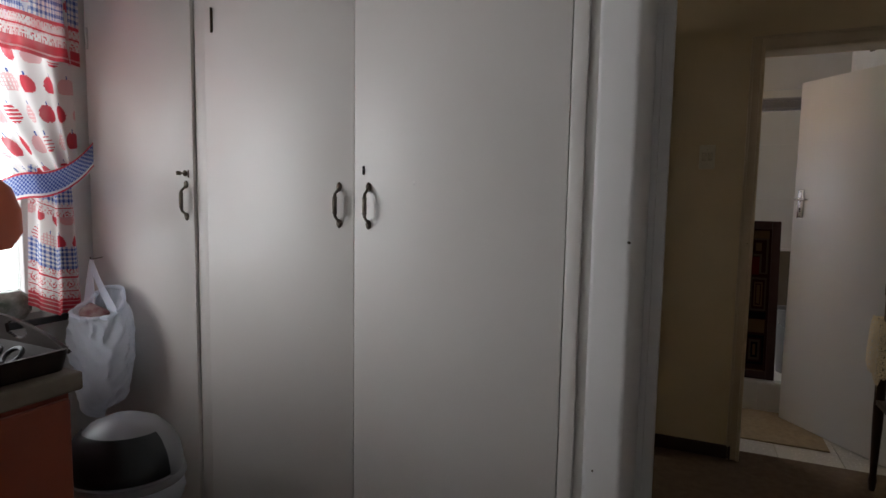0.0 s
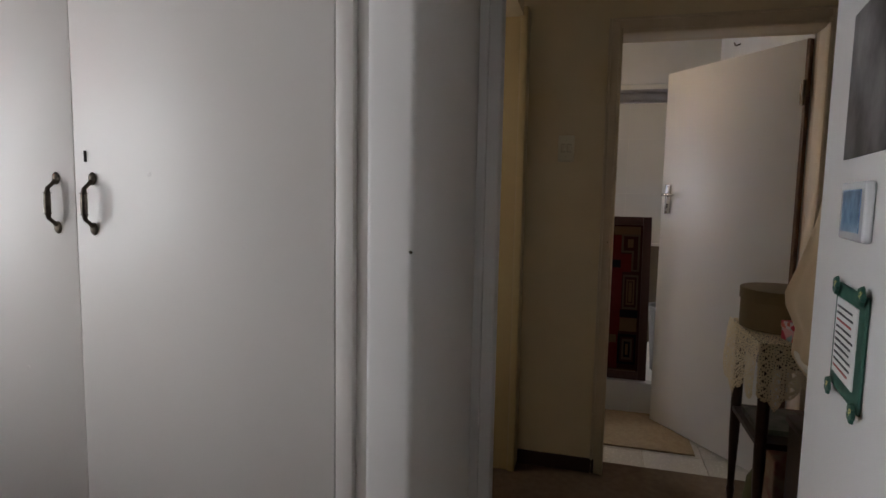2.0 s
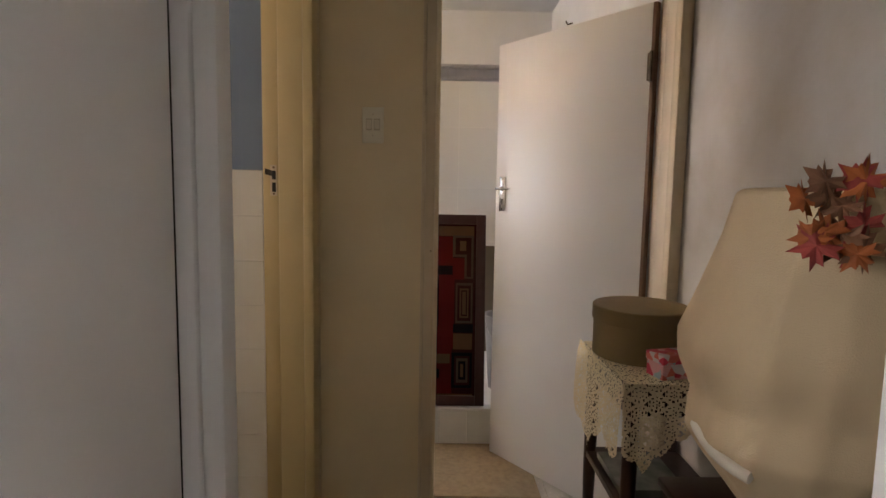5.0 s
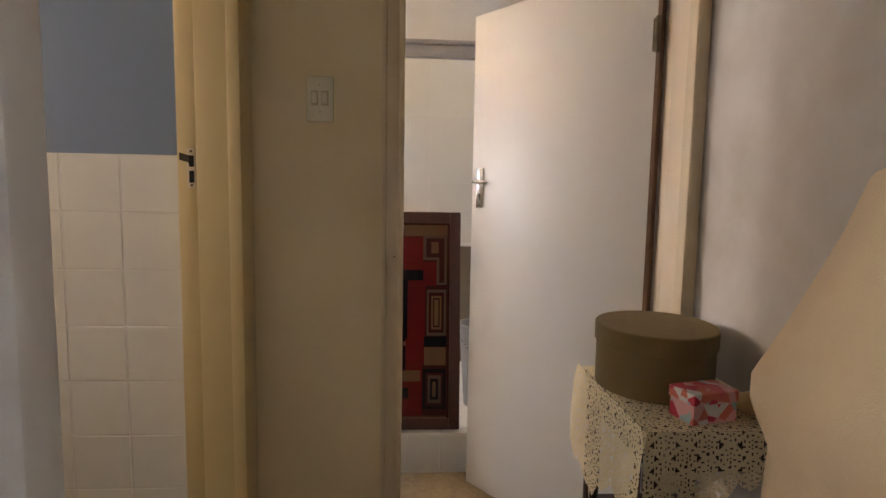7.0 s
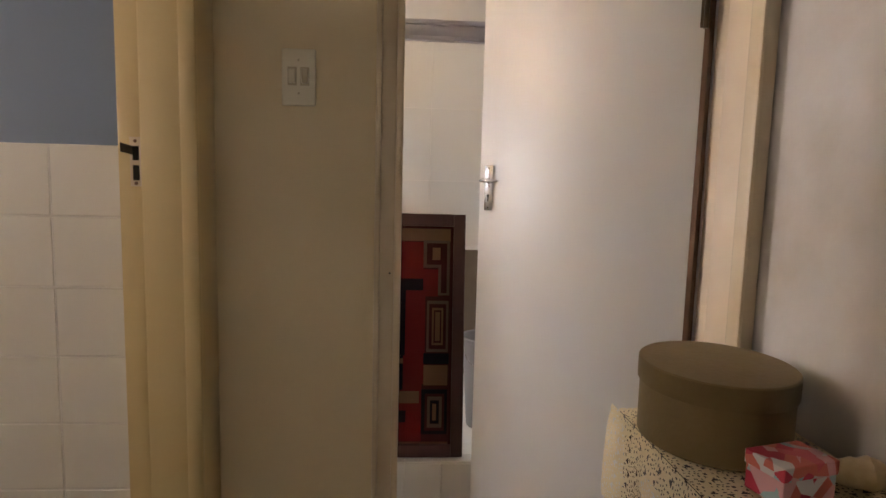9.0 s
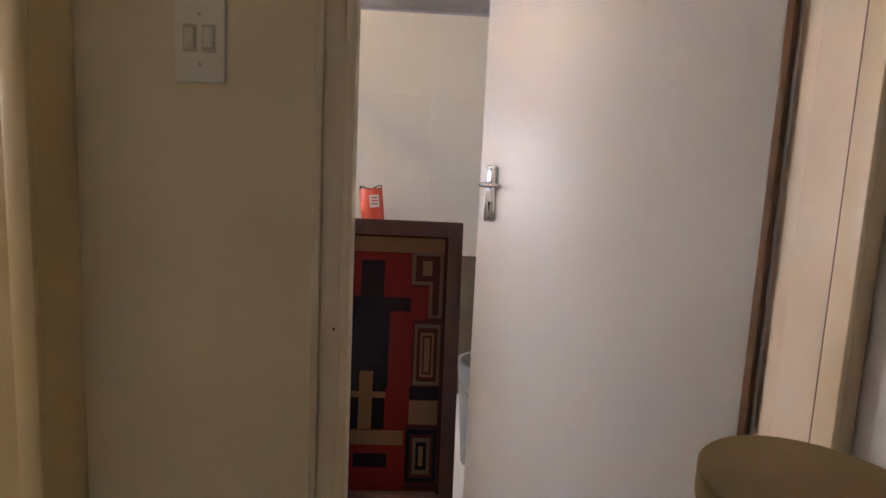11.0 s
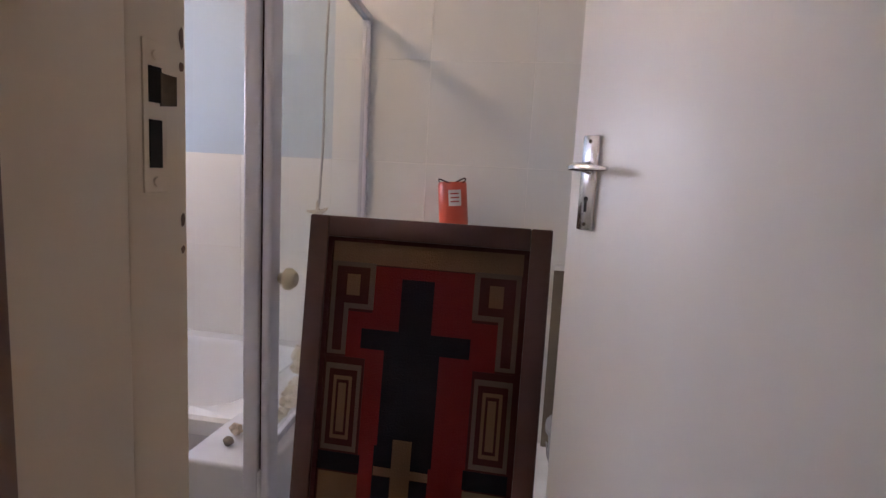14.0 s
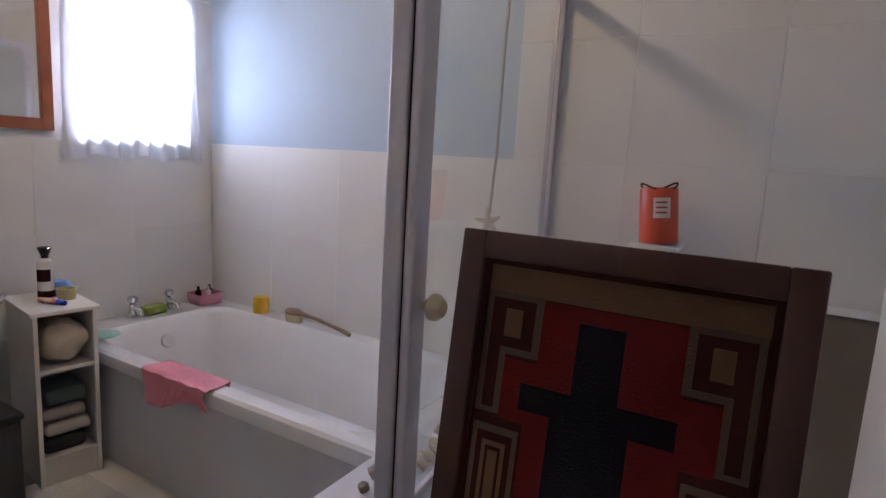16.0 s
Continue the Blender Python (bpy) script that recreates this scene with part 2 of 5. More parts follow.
def sheet(bm, f, nu, nv, thick=0.0):
    """A cloth-like surface from f(u, v), u and v from 0 to 1."""
    vs = [[bm.verts.new(f(i / nu, j / nv)) for j in range(nv + 1)] for i in range(nu + 1)]
    fs = [bm.faces.new((vs[i][j], vs[i + 1][j], vs[i + 1][j + 1], vs[i][j + 1])) for i in range(nu) for j in range(nv)]
    if thick:
        bmesh.ops.recalc_face_normals(bm, faces=fs)
        bmesh.ops.solidify(bm, geom=fs, thickness=thick)
    return fs


def structure(name, bm, mat, label, category, smooth=False):
    return tagged(part(name, bm, mat, None, "", smooth), label, category, "", "structure")


# ---- structure: levels and walls ----
CARPET, TOP = 0.06, 2.62
LEFT, BACK, RIGHT = -1.35, 7.846, 1.902
BATH_LEFT, BATH_RIGHT = -1.455, 1.88

structure("floor_carpet", boxes(((-1.6, 0.3, -0.1), (2.5, 5.70, CARPET))), M_carpet, "worn brown carpet of the kitchen and passage", "floor")
floor_bath = structure("floor_bathroom", boxes(((-1.6, 5.70, -0.1), (2.5, BACK, -0.006))), M_grout, "white tiled bathroom floor with grey joints", "floor")
structure("ceiling", boxes(((-1.7, 0.2, TOP), (2.6, 8.1, TOP + 0.1))), M_ceiling, "white painted ceiling above all rooms", "ceiling")

WIN_K = (1.95, 3.85, 0.87, 2.15)
structure("wall_kitchen_window", boxes(
    ((LEFT - 0.22, 0.3, CARPET), (LEFT, 4.6, WIN_K[2])), ((LEFT - 0.22, 0.3, WIN_K[3]), (LEFT, 4.6, TOP)),
    ((LEFT - 0.22, 0.3, WIN_K[2]), (LEFT, WIN_K[0], WIN_K[3])), ((LEFT - 0.22, WIN_K[1], WIN_K[2]), (LEFT, 4.6, WIN_K[3]))),
    M_white, "white plastered kitchen wall with the window", "wall")
structure("wall_kitchen_rear", boxes(((-1.57, 0.2, 0), (2.5, 0.3, TOP))), M_white, "plain white kitchen wall", "wall")
structure("wall_kitchen_right", boxes(((2.4, 0.3, 0), (2.5, 3.85, TOP))), M_white, "plain white kitchen wall", "wall")
structure("wall_wardrobe_rear", boxes(((-1.57, 4.5, CARPET), (0.56, 4.57, TOP))), M_white, "wall behind the built-in cupboards", "wall")

pier = boxes(((0.572, 3.985, CARPET), (0.670, 4.563, TOP)), bevel=0.012, seg=4)
structure("wall_cupboard_end", pier, M_white, "white plastered pier with a rounded corner", "wall", True)
bm = bmesh.new()
foot = [(1.337, 3.852), (2.5, 3.852), (2.5, 4.05), (1.369, 4.05)]
low, high = [bm.verts.new((x, y, CARPET)) for x, y in foot], [bm.verts.new((x, y, TOP)) for x, y in foot]
bm.faces.new(low[::-1]), bm.faces.new(high)
for k in range(4):
    bm.faces.new((low[k], low[(k + 1) % 4], high[(k + 1) % 4], high[k]))
bmesh.ops.bevel(bm, geom=[e for e in bm.edges if e.verts[0].co.xy == e.verts[1].co.xy], offset=0.012, segments=4, affect="EDGES")
pier = bm
structure("wall_kitchen_passage", pier, M_white, "white plastered wall end with rounded corners", "wall", True)
structure("wall_opening_head", boxes(((0.67, 3.99, 2.12), (1.345, 4.045, TOP))), M_white, "plaster above the passage opening", "wall")
structure("wall_passage_right", boxes(((RIGHT, 4.05, CARPET - 0.1), (RIGHT + 0.15, 5.575, TOP))), M_plaster, "rough grey plastered passage wall", "wall")

# Solid dark filler: the crack's shade is put in as colour.
structure("gap_shade_filler", boxes(((0.58, 4.564, CARPET), (0.662, 4.5775, TOP))), M_hole_shade, "near-black filler for the shade between pier and door post", "gap")
# Bathroom front wall with the doorway; the toilet's tiled wall is its other end.
D0, D1, DH, F0, F1 = 1.092, 1.853, 2.028, 5.575, 5.80
structure("wall_passage_end", boxes(((0.55, F0, -0.1), (D0 - 0.062, F1, TOP)), ((D1 + 0.042, F0, -0.1), (2.35, F1, TOP)), ((D0 - 0.062, F0, DH + 0.036), (D1 + 0.042, F1, TOP))),
          M_cream, "cream painted wall at the passage end", "wall")
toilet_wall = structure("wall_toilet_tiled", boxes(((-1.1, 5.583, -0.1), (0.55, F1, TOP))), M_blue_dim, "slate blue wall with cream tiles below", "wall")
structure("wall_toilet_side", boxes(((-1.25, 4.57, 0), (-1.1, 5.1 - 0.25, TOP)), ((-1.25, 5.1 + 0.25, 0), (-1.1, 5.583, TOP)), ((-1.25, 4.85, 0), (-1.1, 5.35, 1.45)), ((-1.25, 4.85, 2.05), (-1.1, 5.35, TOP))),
          M_blue_dim, "slate blue toilet wall with an assumed, unseen window opening", "wall")
structure("wall_toilet_over_door", boxes(((0.56, 4.70, 2.10), (0.668, 5.475, TOP))), M_cream, "cream wall above the toilet door", "wall")

# Bathroom.
WIN_B = (7.16, 7.68, 1.36, 2.04)
wall_back = structure("wall_bathroom_rear", boxes(((-1.7, BACK + 0.008, -0.1), (2.5, BACK + 0.2, TOP))), M_blue, "pale blue bathroom wall above white tiles", "wall")
wall_window = structure("wall_bathroom_window", boxes(
    ((BATH_LEFT - 0.22, 5.8, -0.1), (BATH_LEFT - 0.008, BACK + 0.008, WIN_B[2])), ((BATH_LEFT - 0.22, 5.8, WIN_B[3]), (BATH_LEFT - 0.008, BACK + 0.008, TOP)),
    ((BATH_LEFT - 0.22, 5.8, WIN_B[2]), (BATH_LEFT - 0.008, WIN_B[0], WIN_B[3])), ((BATH_LEFT - 0.22, WIN_B[1], WIN_B[2]), (BATH_LEFT - 0.008, BACK + 0.008, WIN_B[3]))),
    M_bath_white, "white bathroom wall with a small curtained window", "wall")
structure("wall_bathroom_right", boxes(((BATH_RIGHT, 5.8, -0.1), (BATH_RIGHT + 0.12, BACK + 0.1, TOP))), M_bath_white, "white bathroom wall beside the door", "wall")
structure("wall_bathroom_front", boxes(((BATH_LEFT - 0.2, F1, -0.1), (0.9, F1 + 0.03, TOP))), M_bath_white, "white inner face of the front wall", "wall")


def architrave(name, label, items, mat=M_frame, bevel=0.006):
    return structure(name, boxes(*items, bevel=bevel), mat, label, "door frame", True)


# Bathroom door frame: pressed profile with a rebate.
def lip(x0, x1, y0, y1, top):
    return ((x0, F0 + y0, 0.0), (x1, F0 + y1, top))


architrave("door_frame_bathroom", "faded cream pressed steel lip of the bathroom door frame", (
    lip(D0 - 0.068, D0 - 0.056, -0.014, 0.012, DH + 0.068), lip(D0 - 0.057, D0 - 0.024, -0.007, 0.03, DH + 0.057), lip(D0 - 0.025, D0 - 0.010, -0.017, 0.032, DH + 0.025),
    lip(D1 + 0.002, D1 + 0.013, -0.017, 0.032, DH + 0.025), lip(D1 + 0.014, D1 + 0.047, -0.007, 0.03, DH + 0.057),
    ((D0 - 0.011, F0 - 0.017, DH), (D1 + 0.003, F0 + 0.032, DH + 0.015)), ((D0 - 0.024, F0 - 0.007, DH + 0.014), (D1 + 0.014, F0 + 0.03, DH + 0.057)),
    ((D0 - 0.056, F0 - 0.014, DH + 0.056), (D1 + 0.047, F0 + 0.012, DH + 0.068))), M_frame_pale, bevel=0.004)
# Brown strips draw the rebate's shadow line along with its worn paint.
architrave("rebate_shadow_strip", "brown strip for worn paint and shadow behind the door frame's lip", (
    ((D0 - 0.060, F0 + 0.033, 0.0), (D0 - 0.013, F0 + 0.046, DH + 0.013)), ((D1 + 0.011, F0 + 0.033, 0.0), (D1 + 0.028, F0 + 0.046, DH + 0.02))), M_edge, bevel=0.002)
for board in (
    ((D0 - 0.062, F0 + 0.047, -0.01), (D0 - 0.044, F1 - 0.06, DH + 0.03)), ((D1 + 0.024, F0 + 0.047, -0.01), (D1 + 0.04, F1 - 0.06, DH + 0.03)),
    ((D0 - 0.044, F0 + 0.033, DH + 0.014), (D1 + 0.024, F1 - 0.06, DH + 0.03)),
    ((D0 - 0.062, F1 - 0.06, -0.01), (D0 - 0.046, F1 + 0.006, DH + 0.034)), ((D1 + 0.03, F1 - 0.06, -0.01), (D1 + 0.044, F1 + 0.006, DH + 0.034)),
    ((D0 - 0.046, F1 - 0.06, DH + 0.02), (D1 + 0.03, F1 + 0.006, DH + 0.034))):
    architrave("door_reveal_bathroom", "off-white painted inner board of the bathroom door frame", (board,), M_reveal, bevel=0.004)

# Toilet door frame in the passage's side.
architrave("door_frame_toilet_near", "white painted near post of the toilet door frame", (((0.56, 4.578, CARPET), (0.69, 4.60, 2.14)), ((0.60, 4.60, CARPET), (0.724, 4.664, 2.14))), M_white)
architrave("door_frame_toilet_far", "cream glossy far post of the toilet door frame", (
    ((0.575, 5.478, CARPET), (0.688, 5.574, 2.14)), ((0.515, 5.515, CARPET), (0.575, 5.574, 2.14)), ((0.655, 5.466, CARPET), (0.688, 5.48, 2.14))))
structure("baseboard", boxes(((0.69, F0 - 0.014, CARPET), (D0 - 0.05, F0, 0.128)), bevel=0.004), M_skirt, "dark stained skirting board below the switch", "skirting")

# ---- built-in cupboards of the kitchen ----
X = (-1.345, -0.792, -0.727, -0.134, 0.506)
cupboard = base("built_in_cupboard", pose(-0.4, 4.25, CARPET), "tall built-in cupboard with flat cream-white doors", "cupboard")
part("frame", boxes(((X[1] + 0.002, 4.0, CARPET), (X[2] - 0.002, 4.06, TOP)), ((X[4] + 0.003, 3.978, CARPET), (0.548, 4.06, TOP)), ((0.548, 3.992, CARPET), (0.576, 4.06, TOP)),
                    ((X[0], 4.0, CARPET), (X[0] + 0.012, 4.06, TOP)), ((X[0], 4.002, CARPET), (X[4], 4.06, 0.14)), bevel=0.006), M_cupboard, cupboard, smooth=True)
part("carcass", boxes(((X[0], 4.48, CARPET), (0.55, 4.495, TOP))), M_cupboard, cupboard)
DOORS = []
for a, b, y in ((X[0] + 0.014, X[1], 3.988), (X[2], X[3] - 0.002, 3.986), (X[3] + 0.002, X[4], 3.983)):
    DOORS.append(part("door", boxes(((a, y, 0.145), (b, y + 0.022, TOP - 0.02)), bevel=0.003), M_cupboard, cupboard, smooth=True))

# ---- bathroom door leaf ----
H = Vector((1.857, 5.805, 0))
E = Vector((1.366, 6.467, 0))
yaw = math.atan2(E.y - H.y, E.x - H.x)
leaf_m = Matrix.Translation((H.x, H.y, 0.012)) @ Matrix.Rotation(yaw, 4, "Z")
LEN = (E - H).length
door = base("bathroom_door", leaf_m, "white painted flush door standing half open", "door")
part("leaf", boxes(((0.004, -0.04, 0), (LEN, 0.0, 2.022)), bevel=0.003, m=leaf_m), M_door, door, smooth=True)
part("hinge_edge", boxes(((-0.012, -0.043, 0), (0.003, 0.004, 2.02)), bevel=0.002, m=leaf_m), M_edge, door, "brown varnished door edge")


# lever handle on a long plate, on the leaf's passage face
def at(m, x, y, z):
    return m @ Vector((x, y, z))


px, pz, out = LEN - 0.052, 1.315, 0.0
handle = part("handle_plate", boxes(((px - 0.021, out, pz - 0.083), (px + 0.021, out + 0.006, pz + 0.083)), bevel=0.003, m=leaf_m), M_chrome, door, "worn chrome lever handle", True)
bm = bmesh.new()
tube(bm, [at(leaf_m, px, out + 0.005, pz + 0.027), at(leaf_m, px, out + 0.012, pz + 0.027), at(leaf_m, px, out + 0.034, pz + 0.027)], [0.013, 0.009, 0.008], 16)
tube(bm, [at(leaf_m, px + 0.018, out + 0.033, pz + 0.027), at(leaf_m, px + 0.010, out + 0.035, pz + 0.027), at(leaf_m, px - 0.02, out + 0.036, pz + 0.027), at(leaf_m, px - 0.050, out + 0.033, pz + 0.026), at(leaf_m, px - 0.072, out + 0.029, pz + 0.025)],
     [0.005, 0.0085, 0.008, 0.006, 0.0045], 14, squash=0.7)
part("lever", bm, M_chrome, handle, smooth=True)
bm = boxes(((px - 0.003, out + 0.0055, pz - 0.05), (px + 0.003, out + 0.0068, pz - 0.03)), bevel=0.0005, m=leaf_m)
tube(bm, [at(leaf_m, px, out + 0.0055, pz - 0.028), at(leaf_m, px, out + 0.0068, pz - 0.028)], 0.005, 12)
part("keyhole", bm, M_hole_shade, handle)
for dz in (-0.072, 0.072):
    bm = bmesh.new()
    tube(bm, [at(leaf_m, px, out + 0.0055, pz + dz), at(leaf_m, px, out + 0.0075, pz + dz)], [0.004, 0.003], 10)
    part("screw", bm, M_bronze, handle)
for z in (0.25, 1.74):
    bm = boxes(((-0.006, 0.004, z), (0.012, 0.012, z + 0.1)), bevel=0.002, m=leaf_m)
    tube(bm, [at(leaf_m, -0.004, 0.012, z - 0.004), at(leaf_m, -0.004, 0.012, z + 0.104)], 0.0065, 10)
    part("hinge", bm, M_bronze, door, "dull painted steel hinge")

# strike plate in the bathroom frame, with worn paint round it
SX, SY = D0 - 0.016, F1 - 0.013
strike = tagged(part("strike_plate", boxes(((SX - 0.031, SY - 0.032, 1.308), (SX - 0.0285, SY - 0.007, 1.415)), bevel=0.0006), M_reveal), "cream painted strike plate with two dark holes", "strike plate", "strike plates")
for z0, z1 in ((1.326, 1.360), (1.372, 1.397)):
    part("hole", boxes(((SX - 0.0286, SY - 0.027, z0), (SX - 0.0276, SY - 0.014, z1))), M_hole_shade, strike)
bm = bmesh.new()
sheet(bm, lambda u, v: (SX - 0.0288 + 0.004 * u * u, SY - 0.015 + 0.013 * u, 1.370 + 0.024 * v + 0.003 * (0.5 - v) * u), 6, 4, 0.0014)
part("latch_tongue", bm, M_bronze, strike, "tarnished metal lip")
for z in (1.316, 1.405):
    bm = bmesh.new()
    tube(bm, [(SX - 0.0286, SY - 0.020, z), (SX - 0.0272, SY - 0.020, z)], [0.0038, 0.0032], 10)
    part("screw", bm, M_reveal, strike)
for z, h in ((1.286, 0.012), (1.424, 0.016), (1.402, 0.008), (1.262, 0.006)):
    bm = bmesh.new()
    rim = [(0.7 + 0.5 * random.random(), 2 * math.pi * i / 9) for i in range(9)]
    ring_a = [bm.verts.new((SX - 0.0296, F1 - 0.002 + 0.0024 * r * math.cos(a), z + h * 0.5 * r * math.sin(a))) for r, a in rim]
    ring_b = [bm.verts.new((v.co.x + 0.0004, v.co.y, v.co.z)) for v in ring_a]
    bm.faces.new(ring_a), bm.faces.new(ring_b[::-1])
    for i in range(9):
        bm.faces.new((ring_a[i], ring_b[i], ring_b[(i + 1) % 9], ring_a[(i + 1) % 9]))
    part("paint_chip", bm, M_edge, strike)

strike = tagged(part("strike_plate", boxes(((0.540, 5.5135, 1.310), (0.562, 5.515, 1.408)), bevel=0.0005), M_frame_pale), "worn cream strike plate on the toilet door post", "strike plate", "strike plates")
for z0, z1 in ((1.322, 1.352), (1.362, 1.390)):
    part("hole", boxes(((0.546, 5.5125, z0), (0.558, 5.5137, z1))), M_hole_shade, strike)
for z in (1.316, 1.400):
    bm = bmesh.new()
    tube(bm, [(0.551, 5.5136, z), (0.551, 5.5122, z)], [0.0036, 0.003], 10)
    part("screw", bm, M_edge, strike)
bm = bmesh.new()
sheet(bm, lambda u, v: (0.546 - 0.020 * u, 5.5125 - 0.008 * u * u, 1.372 + 0.018 * v + 0.006 * u), 6, 4, 0.0016)
part("latch_tongue", bm, M_bronze, strike, "bent dark metal lip")

# ---- light switch ----
switch = base("light_switch", pose(0.862, F0, 1.545), "ivory double light switch on the cream wall", "light switch")
part("plate", boxes(((0.827, F0 - 0.009, 1.487), (0.897, F0, 1.603)), bevel=0.003), M_switch, switch, smooth=True)
M_rocker_edge = material("shadowed_switch_gap", (0.52, 0.44, 0.30), 0.6)
M_rocker = material("yellowed_switch_plastic", (0.68, 0.60, 0.44), 0.35, amount=0.2)
for x in (0.849, 0.875):
    # Darker plate puts the shade of the gap round the rocker into colour.
    part("rocker_gap_shade", boxes(((x - 0.0095, F0 - 0.0096, 1.528), (x + 0.0095, F0 - 0.0088, 1.566))), M_rocker_edge, switch)
    part("rocker", boxes(((x - 0.0075, F0 - 0.015, 1.532), (x + 0.0075, F0 - 0.008, 1.562)), bevel=0.002, seg=1), M_rocker, switch)
for z in (1.512, 1.58):
    bm = bmesh.new()
    tube(bm, [(0.862, F0 - 0.0085, z), (0.862, F0 - 0.0098, z)], [0.0026, 0.002], 10)
    part("screw", bm, M_rocker_edge, switch)

# ---- cupboard handles ----
def pull(door_ob, x, y, z, flip):
    bm = bmesh.new()
    for s in (-1, 1):
        lathe(bm, [(0, -0.003), (0.0085, -0.003), (0.0095, 0.0), (0.0075, 0.004), (0.003, 0.006), (0, 0.0062)], 16, Matrix.Translation((x, y - 0.002, z + s * 0.056)) @ Matrix.Rotation(radians(90), 4, "X"), 1.0, 1.55)
    pts = [(x, y - 0.004, z - 0.050), (x, y - 0.013, z - 0.043), (x, y - 0.024, z - 0.034), (x, y - 0.0255, z - 0.022), (x, y - 0.026, z), (x, y - 0.0255, z + 0.022), (x, y - 0.024, z + 0.034), (x, y - 0.013, z + 0.043), (x, y - 0.004, z + 0.050)]
    tube(bm, pts, [0.0062, 0.0042, 0.0045, 0.0066, 0.0074, 0.0066, 0.0045, 0.0042, 0.0062], 12)
    for s in (-1, 1):
        lathe(bm, [(0.0072, -0.0018), (0.0082, 0.0), (0.0072, 0.0018)], 12, Matrix.Translation((x, y - 0.0255, z + s * 0.023)))
    return part("handle", bm, M_pull, door_ob, "worn antique brass bow handle", True)


pull(DOORS[0], -0.824, 3.988, 1.300, 1)
pull(DOORS[1], -0.187, 3.986, 1.297, 1)
pull(DOORS[2], -0.081, 3.983, 1.297, 1)
bm = boxes(((-0.103, 3.981, 1.390), (-0.096, 3.9835, 1.415)), bevel=0.0008)
part("keyhole", bm, M_hole_shade, DOORS[2])
bm = bmesh.new()
lathe(bm, [(0, 0), (0.010, 0), (0.011, 0.003), (0.006, 0.006), (0, 0.006)], 16, Matrix.Translation((-0.828, 3.988, 1.395)) @ Matrix.Rotation(radians(90), 4, "X"))
tube(bm, [(-0.828, 3.983, 1.395), (-0.832, 3.970, 1.395)], 0.003, 8)
box(bm, (-0.836, 3.953, 1.388), (-0.828, 3.970, 1.402), 0.002)
box(bm, (-0.815, 3.985, 1.380), (-0.811, 3.988, 1.407), 0.001)
part("key_lock", bm, M_bronze, DOORS[0], "dark lock with its key", True)
for ob, x in ((DOORS[1], X[2] + 0.035), (DOORS[0], X[0] + 0.03)):
    bm = bmesh.new()
    tube(bm, [(x, 3.984, 1.86), (x, 3.984, 1.94)], 0.0042, 10)
    box(bm, (x - 0.005, 3.9835, 1.862), (x + 0.005, 3.987, 1.938), 0.001)
    part("hinge", bm, M_bronze if ob is DOORS[1] else M_cupboard, ob)
for x, z in ((0.07, 1.365), (0.30, 1.22), (-0.30, 0.9)):
    bm = bmesh.new()
    lathe(bm, [(0, 0.0016), (0.004, 0.0012), (0.007, 0)], 12, Matrix.Translation((x, 3.9835 if x > -0.13 else 3.9865, z)) @ Matrix.Rotation(radians(90), 4, "X"))
    part("dent", bm, M_cupboard, DOORS[2] if x > -0.13 else DOORS[1])
bm = bmesh.new()
tube(bm, [(0.6, 3.986, 0.62), (0.6, 3.98, 0.62)], [0.003, 0.002], 8)
tagged(part("nail", bm, M_bronze), "small rusty nail in the white pier", "nail", "nails")
bm = bmesh.new()
tube(bm, [(0.662, 3.99, 1.222), (0.667, 3.98, 1.222)], [0.004, 0.003], 8)
tagged(part("nail", bm, M_bronze), "small dark nail in the pier's corner", "nail", "nails")

bm = bmesh.new()
tube(bm, [(1.058, F0 - 0.006, 1.134), (1.058, F0 - 0.0095, 1.134)], [0.0026, 0.002], 8)
tagged(part("nail", bm, M_bronze), "small dark nail in the cream door frame", "nail", "nails")

# ---- framed rug panel leaning before the shower ----
tilt = math.atan2(0.14, 1.01)
PM = Matrix.Translation((0.745, 6.590, 0.2)) @ Matrix.Rotation(-tilt, 4, "X")
PW, PH = 0.60, 1.022
rug = base("framed_rug_panel", pose(1.04, 6.6, 0.2), "mahogany-framed woven panel in red, black and tan", "picture")
part("frame", boxes(((0, 0, 0), (0.05, 0.035, PH)), ((PW - 0.05, 0, 0), (PW, 0.035, PH)), ((0.05, 0, PH - 0.052), (PW - 0.05, 0.035, PH)), ((0.05, 0, 0), (PW - 0.05, 0.035, 0.052)), bevel=0.004, m=PM), M_mahogany, rug, smooth=True)
# Lip coloured dark to draw the shadow along the frame's inner edge.
for lo, hi in (((0.05, 0.008, 0.052), (0.062, 0.03, PH - 0.052)), ((PW - 0.062, 0.008, 0.052), (PW - 0.05, 0.03, PH - 0.052)), ((0.062, 0.008, PH - 0.062), (PW - 0.062, 0.03, PH - 0.052))):
    part("shadowed_lip", boxes((lo, hi), m=PM), M_maroon, rug)
WOOL = [M_tan, M_red, M_navy, M_maroon, M_greige]
level = [0.0]


def patch(u0, v0, u1, v1, k, mirror=True):
    """A woven field, u from the left and v from the top, each laid a hair above the last."""
    level[0] += 0.00012
    for a, b in ((u0, u1), (PW - u1, PW - u0)) if mirror else ((u0, u1),):
        bm = bmesh.new()
        box(bm, (a, 0.019 - level[0], PH - v1), (b, 0.0205, PH - v0), 0, 1, PM)
        part("woven_field", bm, WOOL[k], rug)


